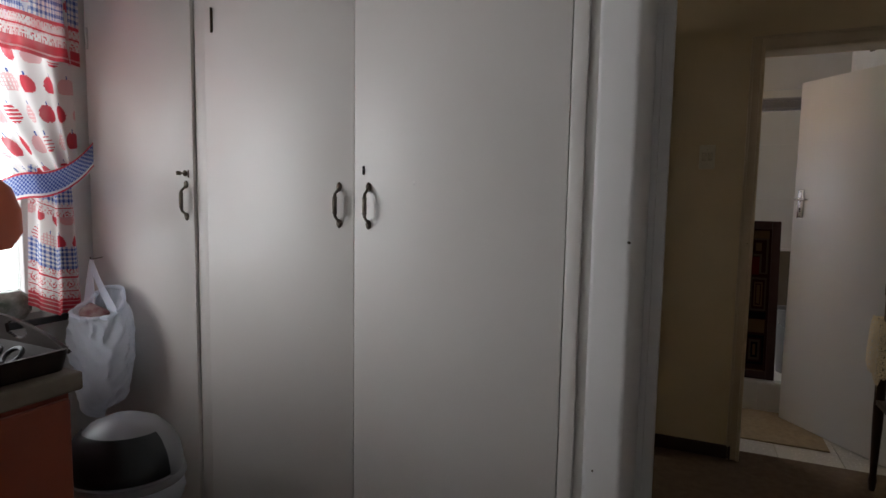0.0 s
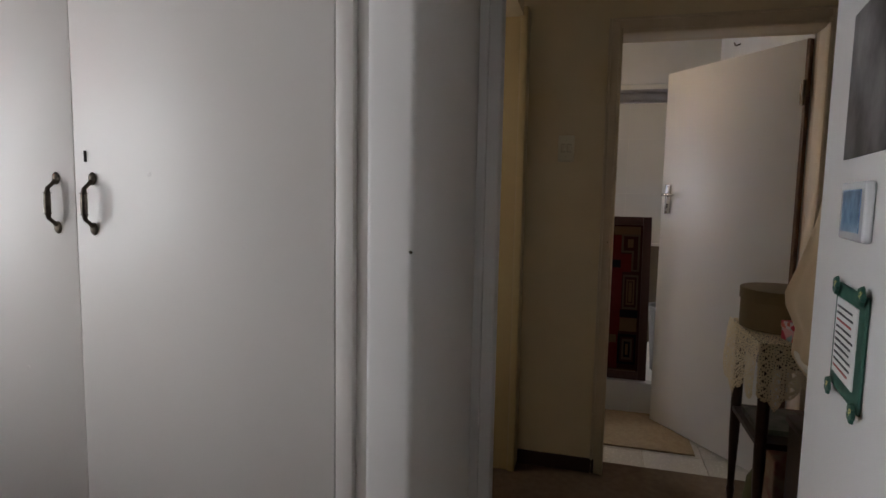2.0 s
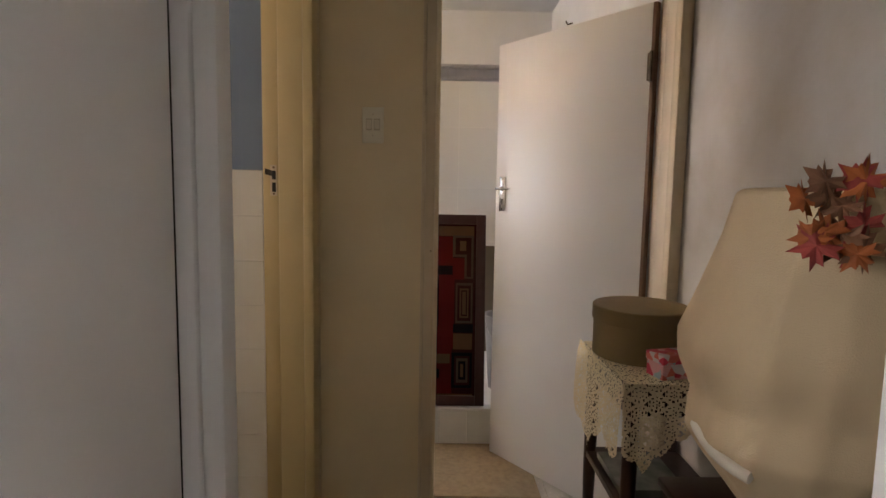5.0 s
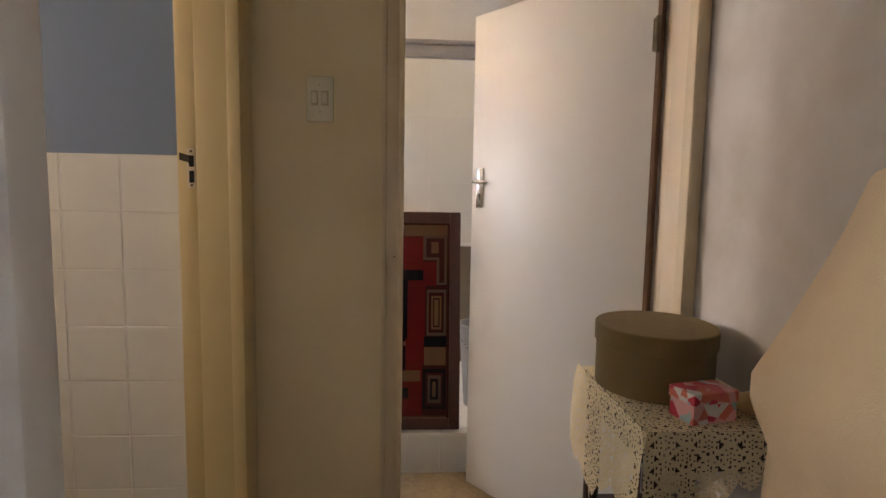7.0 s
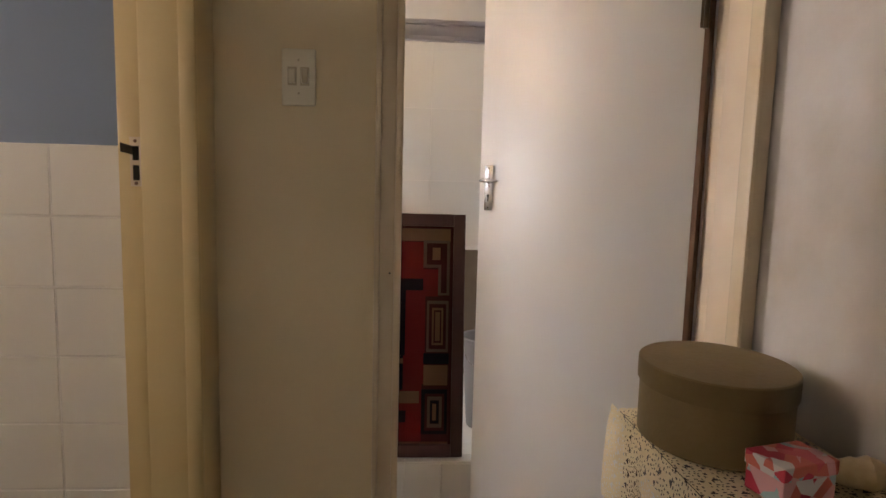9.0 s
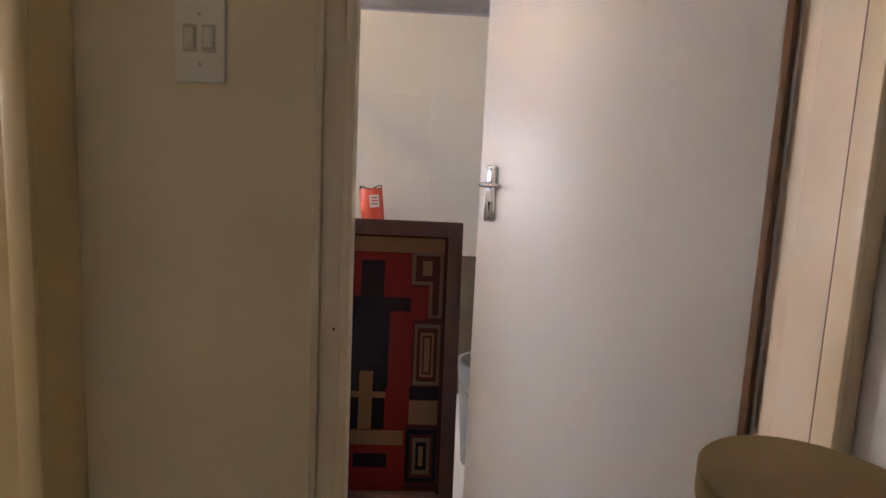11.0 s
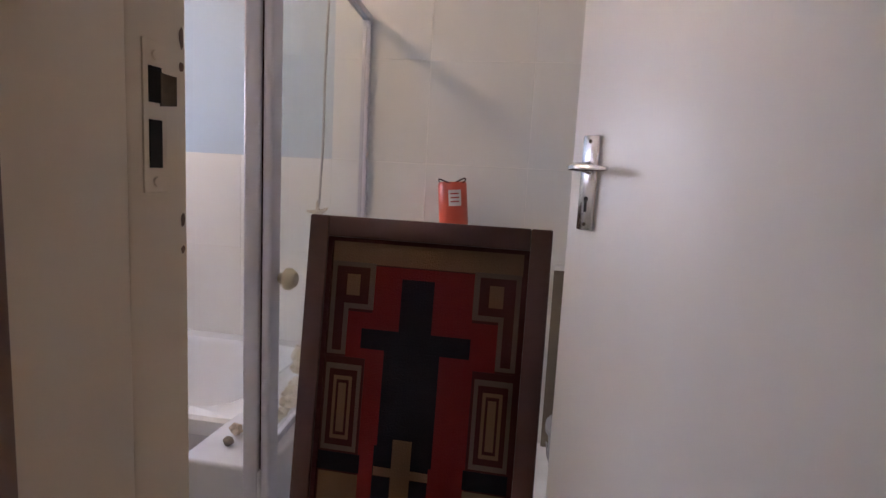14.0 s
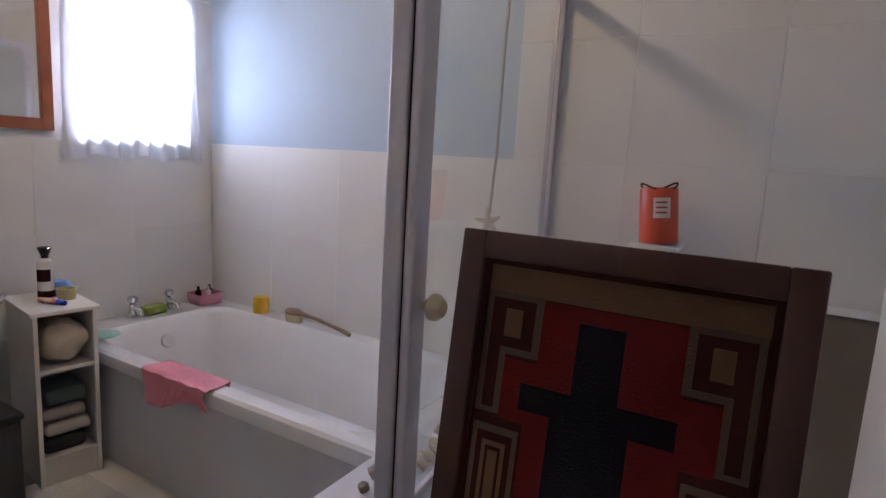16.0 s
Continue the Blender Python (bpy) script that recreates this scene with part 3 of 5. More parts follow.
part("backing_weave", boxes(((0.05, 0.02, 0.05), (PW - 0.05, 0.03, PH - 0.05)), m=PM), M_tan, rug, "tan woven ground")
patch(0.062, 0.115, 0.30, PH - 0.06, 3)
patch(0.175, 0.118, 0.425, 0.96, 1, False)
patch(0.112, 0.235, 0.488, 0.365, 1, False)
patch(0.165, 0.30, 0.435, 0.72, 1, False)
patch(0.245, 0.145, 0.327, 0.28, 2, False)
patch(0.150, 0.275, 0.425, 0.325, 2, False)
patch(0.212, 0.325, 0.352, 0.60, 2, False)
patch(0.205, 0.56, 0.345, 0.745, 2, False)
patch(0.207, 0.612, 0.345, 0.634, 0, False)
patch(0.252, 0.54, 0.300, 0.745, 0, False)
patch(0.064, 0.112, 0.176, 0.228, 4)
patch(0.064, 0.112, 0.112, 0.345, 4)
patch(0.076, 0.124, 0.162, 0.215, 3)
patch(0.076, 0.124, 0.100, 0.335, 3)
patch(0.104, 0.142, 0.138, 0.195, 0)
patch(0.062, 0.35, 0.165, 0.645, 3)
patch(0.066, 0.368, 0.158, 0.585, 4)
patch(0.076, 0.382, 0.148, 0.572, 3)
patch(0.088, 0.398, 0.136, 0.556, 0)
patch(0.096, 0.408, 0.128, 0.546, 3)
patch(0.102, 0.416, 0.122, 0.538, 0)
patch(0.062, 0.59, 0.170, 0.636, 2)
patch(0.066, 0.640, 0.168, 0.725, 0)
patch(0.066, 0.742, 0.176, 0.93, 2)
patch(0.078, 0.760, 0.160, 0.915, 3)
patch(0.088, 0.772, 0.150, 0.902, 4)
patch(0.100, 0.788, 0.138, 0.886, 2)
patch(0.112, 0.802, 0.128, 0.872, 0)
patch(0.185, 0.75, 0.415, 0.80, 0, False)
patch(0.205, 0.80, 0.395, 0.90, 1, False)
patch(0.240, 0.83, 0.360, 0.88, 2, False)

# ---- shower: step, tray, screen ----
structure("shower_step", boxes(((0.66, 6.575, -0.006), (1.875, 6.60, 0.185)), ((0.66, 6.60, -0.006), (1.875, BACK, 0.150))), M_grout_light, "tiled step and tray of the shower", "step")
ledge_ob = structure("shower_ledge", boxes(((0.412, 6.664, -0.006), (0.655, BACK, 0.545)), bevel=0.012, seg=3), M_panel, "white boxed ledge between bath and shower", "ledge", True)

screen = base("shower_screen", pose(0.62, 6.7, 0.545), "framed glass shower screen with a pale grey post", "shower screen")
PO = Vector((0.622, 6.70, 0))
WA = Vector((0.505, BACK - 0.004, 0))
sd = (WA - PO).normalized()
SM = Matrix.Translation(PO) @ Matrix.Rotation(math.atan2(sd.y, sd.x), 4, "Z")
SL = (WA - PO).length
for lo, hi in (((-0.04, -0.018, 0.19), (0.03, 0.024, 1.985)), ((-0.036, -0.046, 0.19), (0.03, -0.022, 1.985))):
    part("post_section", boxes((lo, hi), bevel=0.007, seg=3, m=SM), M_alu, screen, smooth=True)
# Dark line between the two post sections.
part("dark_channel", boxes(((-0.030, -0.022, 0.19), (0.028, -0.018, 1.98)), m=SM), M_maroon, screen, "dark channel strip between the sections")
part("wall_channel", boxes(((SL - 0.035, -0.02, 0.548), (SL, 0.02, 1.985)), bevel=0.004, m=SM), M_alu, screen, smooth=True)
part("top_rail", boxes(((0.03, -0.018, 1.955), (SL - 0.035, 0.018, 1.985)), bevel=0.004, m=SM), M_alu, screen, smooth=True)
part("front_rail", boxes(((0.668, 6.668, 1.909), (1.878, 6.702, 1.925)), ((0.668, 6.675, 1.925), (1.878, 6.698, 1.968)), ((0.668, 6.664, 1.968), (1.878, 6.706, 1.988)), bevel=0.003), M_trim, screen, "lilac-grey rail across the shower front", True)
part("bottom_rail", boxes(((0.03, -0.016, 0.547), (SL - 0.035, 0.016, 0.57)), bevel=0.003, m=SM), M_alu, screen, smooth=True)
pane = part("pane", boxes(((0.03, -0.003, 0.57), (SL - 0.035, 0.003, 1.955)), m=SM), M_glass, screen, "clear glass pane")
pane.visible_shadow = False
bm = bmesh.new()
KM = Matrix.Translation((0.664, 6.725, 1.042)) @ Matrix.Rotation(radians(90), 4, "Y")
lathe(bm, [(0, 0.05), (0.018, 0.047), (0.028, 0.034), (0.028, 0.022), (0.016, 0.012), (0.011, 0.0), (0, 0)], 24, KM)
part("knob", bm, material("cream_bakelite", (0.62, 0.55, 0.38), 0.3), screen, "round cream knob", True)

# ---- bath ----
B0, B1, BF, BR = BATH_LEFT + 0.004, 0.412, 6.99, 0.497
bath = base("bathtub", pose(-0.5, 7.4, 0), "white built-in bathtub with a flat side panel", "bathtub")


def ring(x0, x1, y0, y1, r, z, n=7):
    pts = []
    for cx, cy, a0 in ((x1 - r, y1 - r, 0), (x0 + r, y1 - r, 90), (x0 + r, y0 + r, 180), (x1 - r, y0 + r, 270)):
        for k in range(n):
            a = radians(a0 + 90 * k / (n - 1))
            pts.append((cx + r * math.cos(a), cy + r * math.sin(a), z))
    return pts


bm = bmesh.new()
rows = [ring(B0, B1, BF, BACK, 0.012, BR - 0.05), ring(B0, B1, BF, BACK, 0.012, BR - 0.012), ring(B0 + 0.01, B1 - 0.01, BF + 0.01, BACK - 0.004, 0.015, BR),
        ring(B0 + 0.17, B1 - 0.1, BF + 0.065, BACK - 0.085, 0.13, BR), ring(B0 + 0.19, B1 - 0.13, BF + 0.085, BACK - 0.1, 0.13, BR - 0.02),
        ring(B0 + 0.22, B1 - 0.22, BF + 0.11, BACK - 0.125, 0.13, BR - 0.2), ring(B0 + 0.27, B1 - 0.32, BF + 0.16, BACK - 0.17, 0.12, BR - 0.36), ring(B0 + 0.36, B1 - 0.42, BF + 0.25, BACK - 0.26, 0.06, BR - 0.38)]
vr = [[bm.verts.new(p) for p in r] for r in rows]
for a, b in zip(vr, vr[1:]):
    for k in range(len(a)):
        bm.faces.new((a[k], a[(k + 1) % len(a)], b[(k + 1) % len(b)], b[k]))
bm.faces.new(vr[-1])
part("tub", bm, M_enamel, bath, "glossy white tub", True)
part("side_panel", boxes(((B0, BF + 0.025, 0.0), (B1 - 0.004, BF + 0.04, BR - 0.05)), bevel=0.003), M_panel, bath, "flat white side panel")
part("panel_strip", boxes(((B0, BF + 0.012, BR - 0.072), (B1 - 0.004, BF + 0.024, BR - 0.051)), bevel=0.003), M_enamel, bath)
bm = bmesh.new()
lathe(bm, [(0, 0.006), (0.03, 0.006), (0.034, 0.0), (0, 0)], 20, Matrix.Translation((B0 + 0.212, 7.42, BR - 0.11)) @ Matrix.Rotation(radians(80), 4, "Y"))
part("overflow", bm, M_enamel, bath, smooth=True)

# ---- passage: kitchen door leaf with pictures ----
KM = Matrix.Translation((1.294, 3.83, CARPET + 0.01)) @ Matrix.Rotation(math.atan2(-0.9883, -0.1525), 4, "Z")
kdoor = base("kitchen_door", KM, "white painted door opened back with pictures on it", "door")
part("leaf", boxes(((0.0, 0.0, 0), (0.78, 0.036, 2.03)), bevel=0.003, m=KM), M_door, kdoor, smooth=True)
for z in (0.25, 1.7):
    bm = bmesh.new()
    tube(bm, [at(KM, -0.004, 0.04, z), at(KM, -0.004, 0.04, z + 0.1)], 0.006, 10)
    part("hinge", bm, M_door, kdoor)
Z0 = CARPET + 0.01
M_photo = material("grey_photo_print", (0.035, 0.033, 0.036), 0.4, second=(0.22, 0.215, 0.22), scale=14, amount=1.0)
M_paper = material("white_paper", (0.70, 0.70, 0.69), 0.6)
M_ink = material("dark_ink", (0.05, 0.05, 0.055), 0.7)
M_red_ink = material("red_ink", (0.35, 0.06, 0.05), 0.7)
M_green_card = material("dark_green_card", (0.02, 0.085, 0.06), 0.5, second=(0.015, 0.06, 0.05), scale=30)
M_blue_photo = material("blue_photo_print", (0.03, 0.10, 0.22), 0.3, second=(0.25, 0.42, 0.55), scale=45, amount=1.0)
M_clear = material("clear_plastic_frame", (0.62, 0.63, 0.64), 0.15, specular=0.6)
M_petal = material("pale_yellow_petals", (0.62, 0.52, 0.20), 0.5)


def flat(name, s0, s1, z0, z1, d0, d1, mat, parent=None, bevel=0.0):
    """A flat piece on the kitchen door's face."""
    return part(name, boxes(((s0, -d1, z0 - Z0), (s1, -d0, z1 - Z0)), bevel=bevel, m=KM), mat, parent)


tagged(flat("photo_print", 0.114, 0.275, 1.382, 1.542, 0.0005, 0.002, M_photo), "grey photographic print fixed to the door", "photograph")
small = base("framed_photo", KM @ Matrix.Translation((0.19, 0, 1.29 - Z0)), "small clear-framed blue photo on the door", "photo frame")
flat("frame", 0.155, 0.252, 1.295, 1.355, 0.0005, 0.009, M_clear, small, 0.0025)
flat("photo", 0.169, 0.238, 1.304, 1.347, 0.0088, 0.0100, M_blue_photo, small)
sign = base("verse_card", KM @ Matrix.Translation((0.2, 0, 1.12 - Z0)), "green bordered card with a printed verse", "card")
flat("border", 0.148, 0.268, 1.132, 1.246, 0.0005, 0.004, M_green_card, sign, 0.0015)
flat("paper", 0.161, 0.246, 1.149, 1.231, 0.004, 0.0052, M_paper, sign)
for i in range(10):
    w = 0.070 - 0.012 * random.random()
    flat("printed_line", 0.167, 0.167 + w, 1.221 - 0.0072 * i, 1.2232 - 0.0072 * i, 0.0052, 0.0057, M_red_ink if i in (2, 9) else M_ink, sign)
for x, z in ((0.160, 1.243), (0.262, 1.246), (0.160, 1.130), (0.262, 1.133)):
    for dx, dz, r, mt in ((0, 0, 0.009, M_green_card), (0.003, 0.002, 0.0045, M_petal)):
        bm = bmesh.new()
        for k in range(5):
            a = k * 2 * math.pi / 5
            lathe(bm, [(0, 0.004), (r * 0.5, 0.003), (r * 0.6, 0)], 8, KM @ Matrix.Translation((x + dx + r * 0.6 * math.cos(a), -0.003 if r > 0.01 else -0.006, z - Z0 + dz + r * 0.6 * math.sin(a))) @ Matrix.Rotation(radians(90), 4, "X"))
        part("flower", bm, mt, sign, smooth=True)

# ---- passage: side table with crochet cloth ----
M_dark_wood = material("dark_polished_wood", (0.045, 0.020, 0.012), 0.3, second=(0.025, 0.011, 0.008), scale=16, amount=0.7, bump=0.06)
TX0, TX1, TY0, TY1, TZ = 1.578, 1.908, 5.11, 5.535, 0.838
table = base("side_table", pose(1.74, 5.32, CARPET), "dark wooden side table with a lower shelf", "table")
part("tabletop", boxes(((TX0, TY0, TZ - 0.02), (TX1, TY1, TZ)), bevel=0.005), M_dark_wood, table, smooth=True)
for x in (TX0 + 0.028, TX1 - 0.028):
    for y in (TY0 + 0.028, TY1 - 0.028):
        bm = bmesh.new()
        lathe(bm, [(0, CARPET), (0.012, CARPET), (0.017, CARPET + 0.05), (0.013, CARPET + 0.07), (0.02, CARPET + 0.30), (0.021, 0.44), (0.021, 0.66), (0.015, 0.68), (0.021, 0.70), (0.021, TZ - 0.02), (0, TZ - 0.02)], 12, Matrix.Translation((x, y, 0)))
        part("leg", bm, M_dark_wood, table, smooth=True)
for lo, hi in (((TX0 + 0.01, TY0 + 0.05, TZ - 0.09), (TX0 + 0.025, TY1 - 0.05, TZ - 0.02)), ((TX0 + 0.05, TY0 + 0.01, TZ - 0.09), (TX1 - 0.05, TY0 + 0.025, TZ - 0.02))):
    part("apron", boxes((lo, hi), bevel=0.002), M_dark_wood, table)
part("lower_shelf", boxes(((TX0 + 0.012, TY0 + 0.012, 0.455), (TX1 - 0.012, TY1 - 0.012, 0.478)), bevel=0.003), M_dark_wood, table)

M_lace = material("cream_crochet_cotton", (0.78, 0.67, 0.46), 0.9, second=(0.66, 0.55, 0.36), scale=30, amount=0.5, bump=0.7, bump_scale=500)


def lace_hole(a, b):
    """True where the crochet is open: rosettes on a staggered lattice."""
    p = 0.052
    row = round(b / (p * 0.87))
    ca = (round(a / p - 0.5 * (row % 2)) + 0.5 * (row % 2)) * p
    dx, dy = a - ca, b - row * p * 0.87
    r, th = math.hypot(dx, dy), math.atan2(dy, dx)
    if r < 0.0016:
        return True
    if 0.0070 < r < 0.0105:
        return math.cos(6 * th) > 0.3
    if 0.0168 < r < 0.0208:
        return math.cos(10 * th + 0.6) > 0.45
    return r > 0.0286


def lace(bm, f, na, nb, da, db, edge):
    vs = {}

    def v(i, j):
        if (i, j) not in vs:
            vs[i, j] = bm.verts.new(f(i * da, j * db))
        return vs[i, j]

    for i in range(na):
        for j in range(nb):
            a, b = (i + 0.5) * da, (j + 0.5) * db
            if not lace_hole(a, b) and edge(a, b):
                bm.faces.new((v(i, j), v(i + 1, j), v(i + 1, j + 1), v(i, j + 1)))


ST = 0.0032
cloth = base("crochet_cloth", pose(1.72, 5.3, TZ), "cream crochet cloth with rosettes draped over the table", "tablecloth")
bm = bmesh.new()
lace(bm, lambda a, b: (TX0 - 0.004 + a, TY0 - 0.004 + b, TZ + 0.003 + 0.001 * math.sin(40 * a) * math.sin(37 * b)), int(0.33 / ST), int(0.43 / ST), ST, ST, lambda a, b: True)
part("top", bm, M_lace, cloth, smooth=True)
bm = bmesh.new()
lace(bm, lambda a, b: (TX0 - 0.006 - 0.018 * min(1, a * 7) * (0.5 + 0.5 * math.sin(b * 34)) - 0.006 * min(1, a * 20), TY0 - 0.012 + b, TZ + 0.003 - a), int(0.31 / ST), int(0.465 / ST), ST, ST,
     lambda a, b: a < 0.19 + 0.10 * max(0, 1 - abs(b - 0.30) / 0.13) + 0.018 * abs(math.sin(b * 60)))
part("front_fall", bm, M_lace, cloth, smooth=True)
bm = bmesh.new()
lace(bm, lambda a, b: (TX0 - 0.012 + b, TY0 - 0.005 - 0.012 * min(1, a * 6) * (0.5 + 0.5 * math.sin(b * 31 + 1)) - 0.004 * min(1, a * 20), TZ + 0.003 - a), int(0.26 / ST), int(0.33 / ST), ST, ST,
     lambda a, b: a < 0.10 + 0.12 * max(0, 1 - abs(b - 0.06) / 0.14) + 0.018 * abs(math.sin(b * 60 + 0.8)))
part("side_fall", bm, M_lace, cloth, smooth=True)

M_olive = material("olive_card", (0.15, 0.102, 0.036), 0.55, second=(0.115, 0.078, 0.028), scale=14, amount=0.5, bump=0.15, bump_scale=90)
hat = base("hat_box", pose(1.708, 5.38, TZ + 0.005), "olive green oval hat box with its lid on", "box")
hm = Matrix.Translation((1.708, 5.385, TZ + 0.006)) @ Matrix.Rotation(radians(-12), 4, "Z")
bm = bmesh.new()
lathe(bm, [(0, 0), (0.148, 0), (0.15, 0.002), (0.15, 0.115), (0, 0.115)], 56, hm, 0.93, 1.0)
part("body", bm, M_olive, hat, smooth=True)
bm = bmesh.new()
lathe(bm, [(0.152, 0.108), (0.154, 0.108), (0.155, 0.110), (0.155, 0.150), (0.152, 0.1525), (0, 0.1535)], 56, hm, 0.93, 1.0)
part("lid", bm, M_olive, hat, smooth=True)

pb = base("floral_gift_box", pose(1.722, 5.172, TZ + 0.005), "small pink floral card box on the cloth", "box")
bmx = Matrix.Translation((1.722, 5.172, TZ + 0.006)) @ Matrix.Rotation(radians(14), 4, "Z")
PETALS = ((0.60, 0.10, 0.12), (0.52, 0.03, 0.06), (0.66, 0.34, 0.34), (0.62, 0.58, 0.56), (0.60, 0.14, 0.10), (0.30, 0.46, 0.47))
M_pink = petal_material("pink_floral_card", PETALS, 42)
M_pale_card = petal_material("pale_floral_card", PETALS[1:], 38)
part("body", boxes(((-0.055, -0.036, 0), (0.055, 0.036, 0.045)), bevel=0.002, m=bmx), M_pale_card, pb)
part("lid", boxes(((-0.057, -0.038, 0.042), (0.057, 0.038, 0.066)), bevel=0.002, m=bmx), M_pink, pb)
bm = bmesh.new()
lathe(bm, [(0, -0.062), (0.006, -0.05), (0.016, -0.028), (0.021, -0.020), (0.026, -0.002), (0.024, 0.006), (0.029, 0.022), (0.022, 0.040), (0.009, 0.052), (0, 0.056)], 20, Matrix.Translation((1.842, 5.185, TZ + 0.032)) @ Euler((radians(84), 0, radians(70))).to_matrix().to_4x4())
tagged(part("seashell", bm, material("tan_shell", (0.62, 0.48, 0.28), 0.4, second=(0.42, 0.27, 0.14), scale=60), None, "", True), "small tan seashell lying beside the boxes", "seashell")

chest = base("wooden_chest", pose(1.78, 4.95, CARPET), "low dark wooden chest beside the side table", "chest")
part("body", boxes(((1.665, 4.855, CARPET), (1.905, 5.06, 0.585)), bevel=0.006), M_dark_wood, chest)
part("lid", boxes(((1.655, 4.845, 0.587), (1.91, 5.068, 0.612)), bevel=0.006), M_dark_wood, chest, smooth=True)
fb = part("floral_box", boxes(((1.66, 5.15, CARPET), (1.86, 5.36, 0.40)), bevel=0.006), material("faded_floral_card", (0.30, 0.22, 0.15), 0.7, second=(0.22, 0.04, 0.03), scale=22, amount=0.9))
tagged(fb, "faded floral storage box under the table", "box")
bm = bmesh.new()
lathe(bm, [(0, 0), (0.09, 0.0), (0.115, 0.05), (0.105, 0.13), (0.06, 0.19), (0.035, 0.22), (0, 0.225)], 28, Matrix.Translation((1.725, 5.44, CARPET)), 0.75, 0.75)
for v in bm.verts:
    v.co += Vector(noise.noise_vector(v.co * 14)) * 0.008
tagged(part("fabric_bag", bm, material("dull_green_cloth", (0.10, 0.11, 0.05), 0.9, second=(0.07, 0.06, 0.03), scale=18, amount=0.8), None, "", True), "dull green cloth bag slumped under the table", "bag")
bk = part("magazine", boxes(((1.61, 5.20, 0.479), (1.80, 5.44, 0.50)), bevel=0.002), material("grey_green_print", (0.10, 0.12, 0.10), 0.5, second=(0.3, 0.3, 0.27), scale=20, amount=0.6))
tagged(bk, "worn grey-green magazine on the lower shelf", "magazine")

# cloth-covered stand with a leaf garland
M_canvas = material("tan_canvas_cloth", (0.62, 0.47, 0.30), 0.85, second=(0.54, 0.40, 0.25), scale=5, amount=0.5, bump=0.35, bump_scale=420)
stand = base("cloth_covered_stand", pose(1.70, 4.62, CARPET), "tan cloth draped over a tall stand in the passage", "covered stand")
PROFILE = ((1.347, 0.0), (1.345, 0.115), (1.338, 0.127), (1.27, 0.140), (1.16, 0.172), (1.09, 0.196), (1.05, 0.192), (0.99, 0.166), (0.965, 0.168), (0.92, 0.170), (0.885, 0.142), (0.83, 0.095), (0.77, 0.045), (0.71, 0.012))
CX, CY = 1.702, 4.625


def drape(u, v):
    k = v * (len(PROFILE) - 1)
    i = min(int(k), len(PROFILE) - 2)
    z, r = (PROFILE[i][n] + (PROFILE[i + 1][n] - PROFILE[i][n]) * (k - i) for n in (0, 1))
    a = 2 * math.pi * u
    fold = 1 + 0.03 * min(1, v * 1.5) * math.sin(5 * a + 1.2) + 0.018 * min(1, v * 2) * math.sin(13 * a + 3 * v)
    low = 0.10 * max(0, math.sin(a - 0.6)) * max(0, v - 0.6)
    lean = min(1, max(0, (z - 1.03) / 0.31))
    return (CX - 0.042 * lean + r * fold * math.cos(a), CY - 0.11 * lean + r * fold * math.sin(a), z - low)


bm = bmesh.new()
sheet(bm, drape, 96, 44)
bmesh.ops.remove_doubles(bm, verts=bm.verts[:], dist=0.0005)
part("cloth", bm, M_canvas, stand, "plain tan cloth", True)
bm = bmesh.new()
tube(bm, [(CX, CY, CARPET), (CX, CY, 1.0), (CX - 0.04, CY - 0.1, 1.34)], 0.014, 12)
lathe(bm, [(0, CARPET), (0.15, CARPET), (0.15, CARPET + 0.02), (0.02, CARPET + 0.04), (0, CARPET + 0.04)], 28, Matrix.Translation((CX, CY, 0)))
part("pole", bm, M_dark_wood, stand, smooth=True)
bm = bmesh.new()
tube(bm, [(CX + 0.158 * math.cos(a), CY + 0.158 * math.sin(a), 0.915 - 0.03 * (a - 3.2) + 0.008 * math.sin(3 * a)) for a in [2.6 + 0.15 * k for k in range(9)]], 0.012, 10)
part("rolled_hem", bm, material("cream_lining", (0.66, 0.60, 0.50), 0.85, bump=0.3, bump_scale=200), stand, "cream rolled hem", True)
bm = boxes(((CX - 0.06, CY - 0.05, 0.655), (CX - 0.015, CY - 0.035, 0.735)), bevel=0.006)
part("red_tag", bm, material("red_cloth", (0.42, 0.04, 0.03), 0.8), stand, "red cloth corner")

garland = base("leaf_garland", pose(1.57, 4.375, 1.32), "garland of orange and brown autumn leaves", "garland")
LEAF = [material("leaf_" + n, c, 0.7, second=[q * 0.6 for q in c], scale=40, amount=0.8) for n, c in (("orange", (0.45, 0.12, 0.03)), ("brown", (0.22, 0.10, 0.05)), ("red", (0.35, 0.05, 0.04)))]


def maple(bm, m, size):
    pts = []
    for k in range(22):
        a = math.pi * 2 * k / 22
        r = size * (0.55 + 0.45 * abs(math.cos(2.5 * a))) * (1 if k % 2 else 0.62)
        pts.append(bm.verts.new(m @ Vector((r * math.cos(a), r * math.sin(a), 0.15 * size * math.cos(3 * a)))))
    c = bm.verts.new(m @ Vector((0, 0, 0.1 * size)))
    for k in range(22):
        bm.faces.new((pts[k], pts[(k + 1) % 22], c))


for k in range(14):
    bm = bmesh.new()
    p = Vector((1.512 + 0.085 * random.random(), 4.372 - 0.02 * random.random(), 1.262 + 0.095 * random.random()))
    maple(bm, Matrix.Translation(p) @ Euler((radians(70 + 40 * random.random()), radians(60 * random.random() - 30), radians(60 * random.random() - 40))).to_matrix().to_4x4(), 0.026 + 0.01 * random.random())
    part("leaf", bm, LEAF[k % 3], garland)

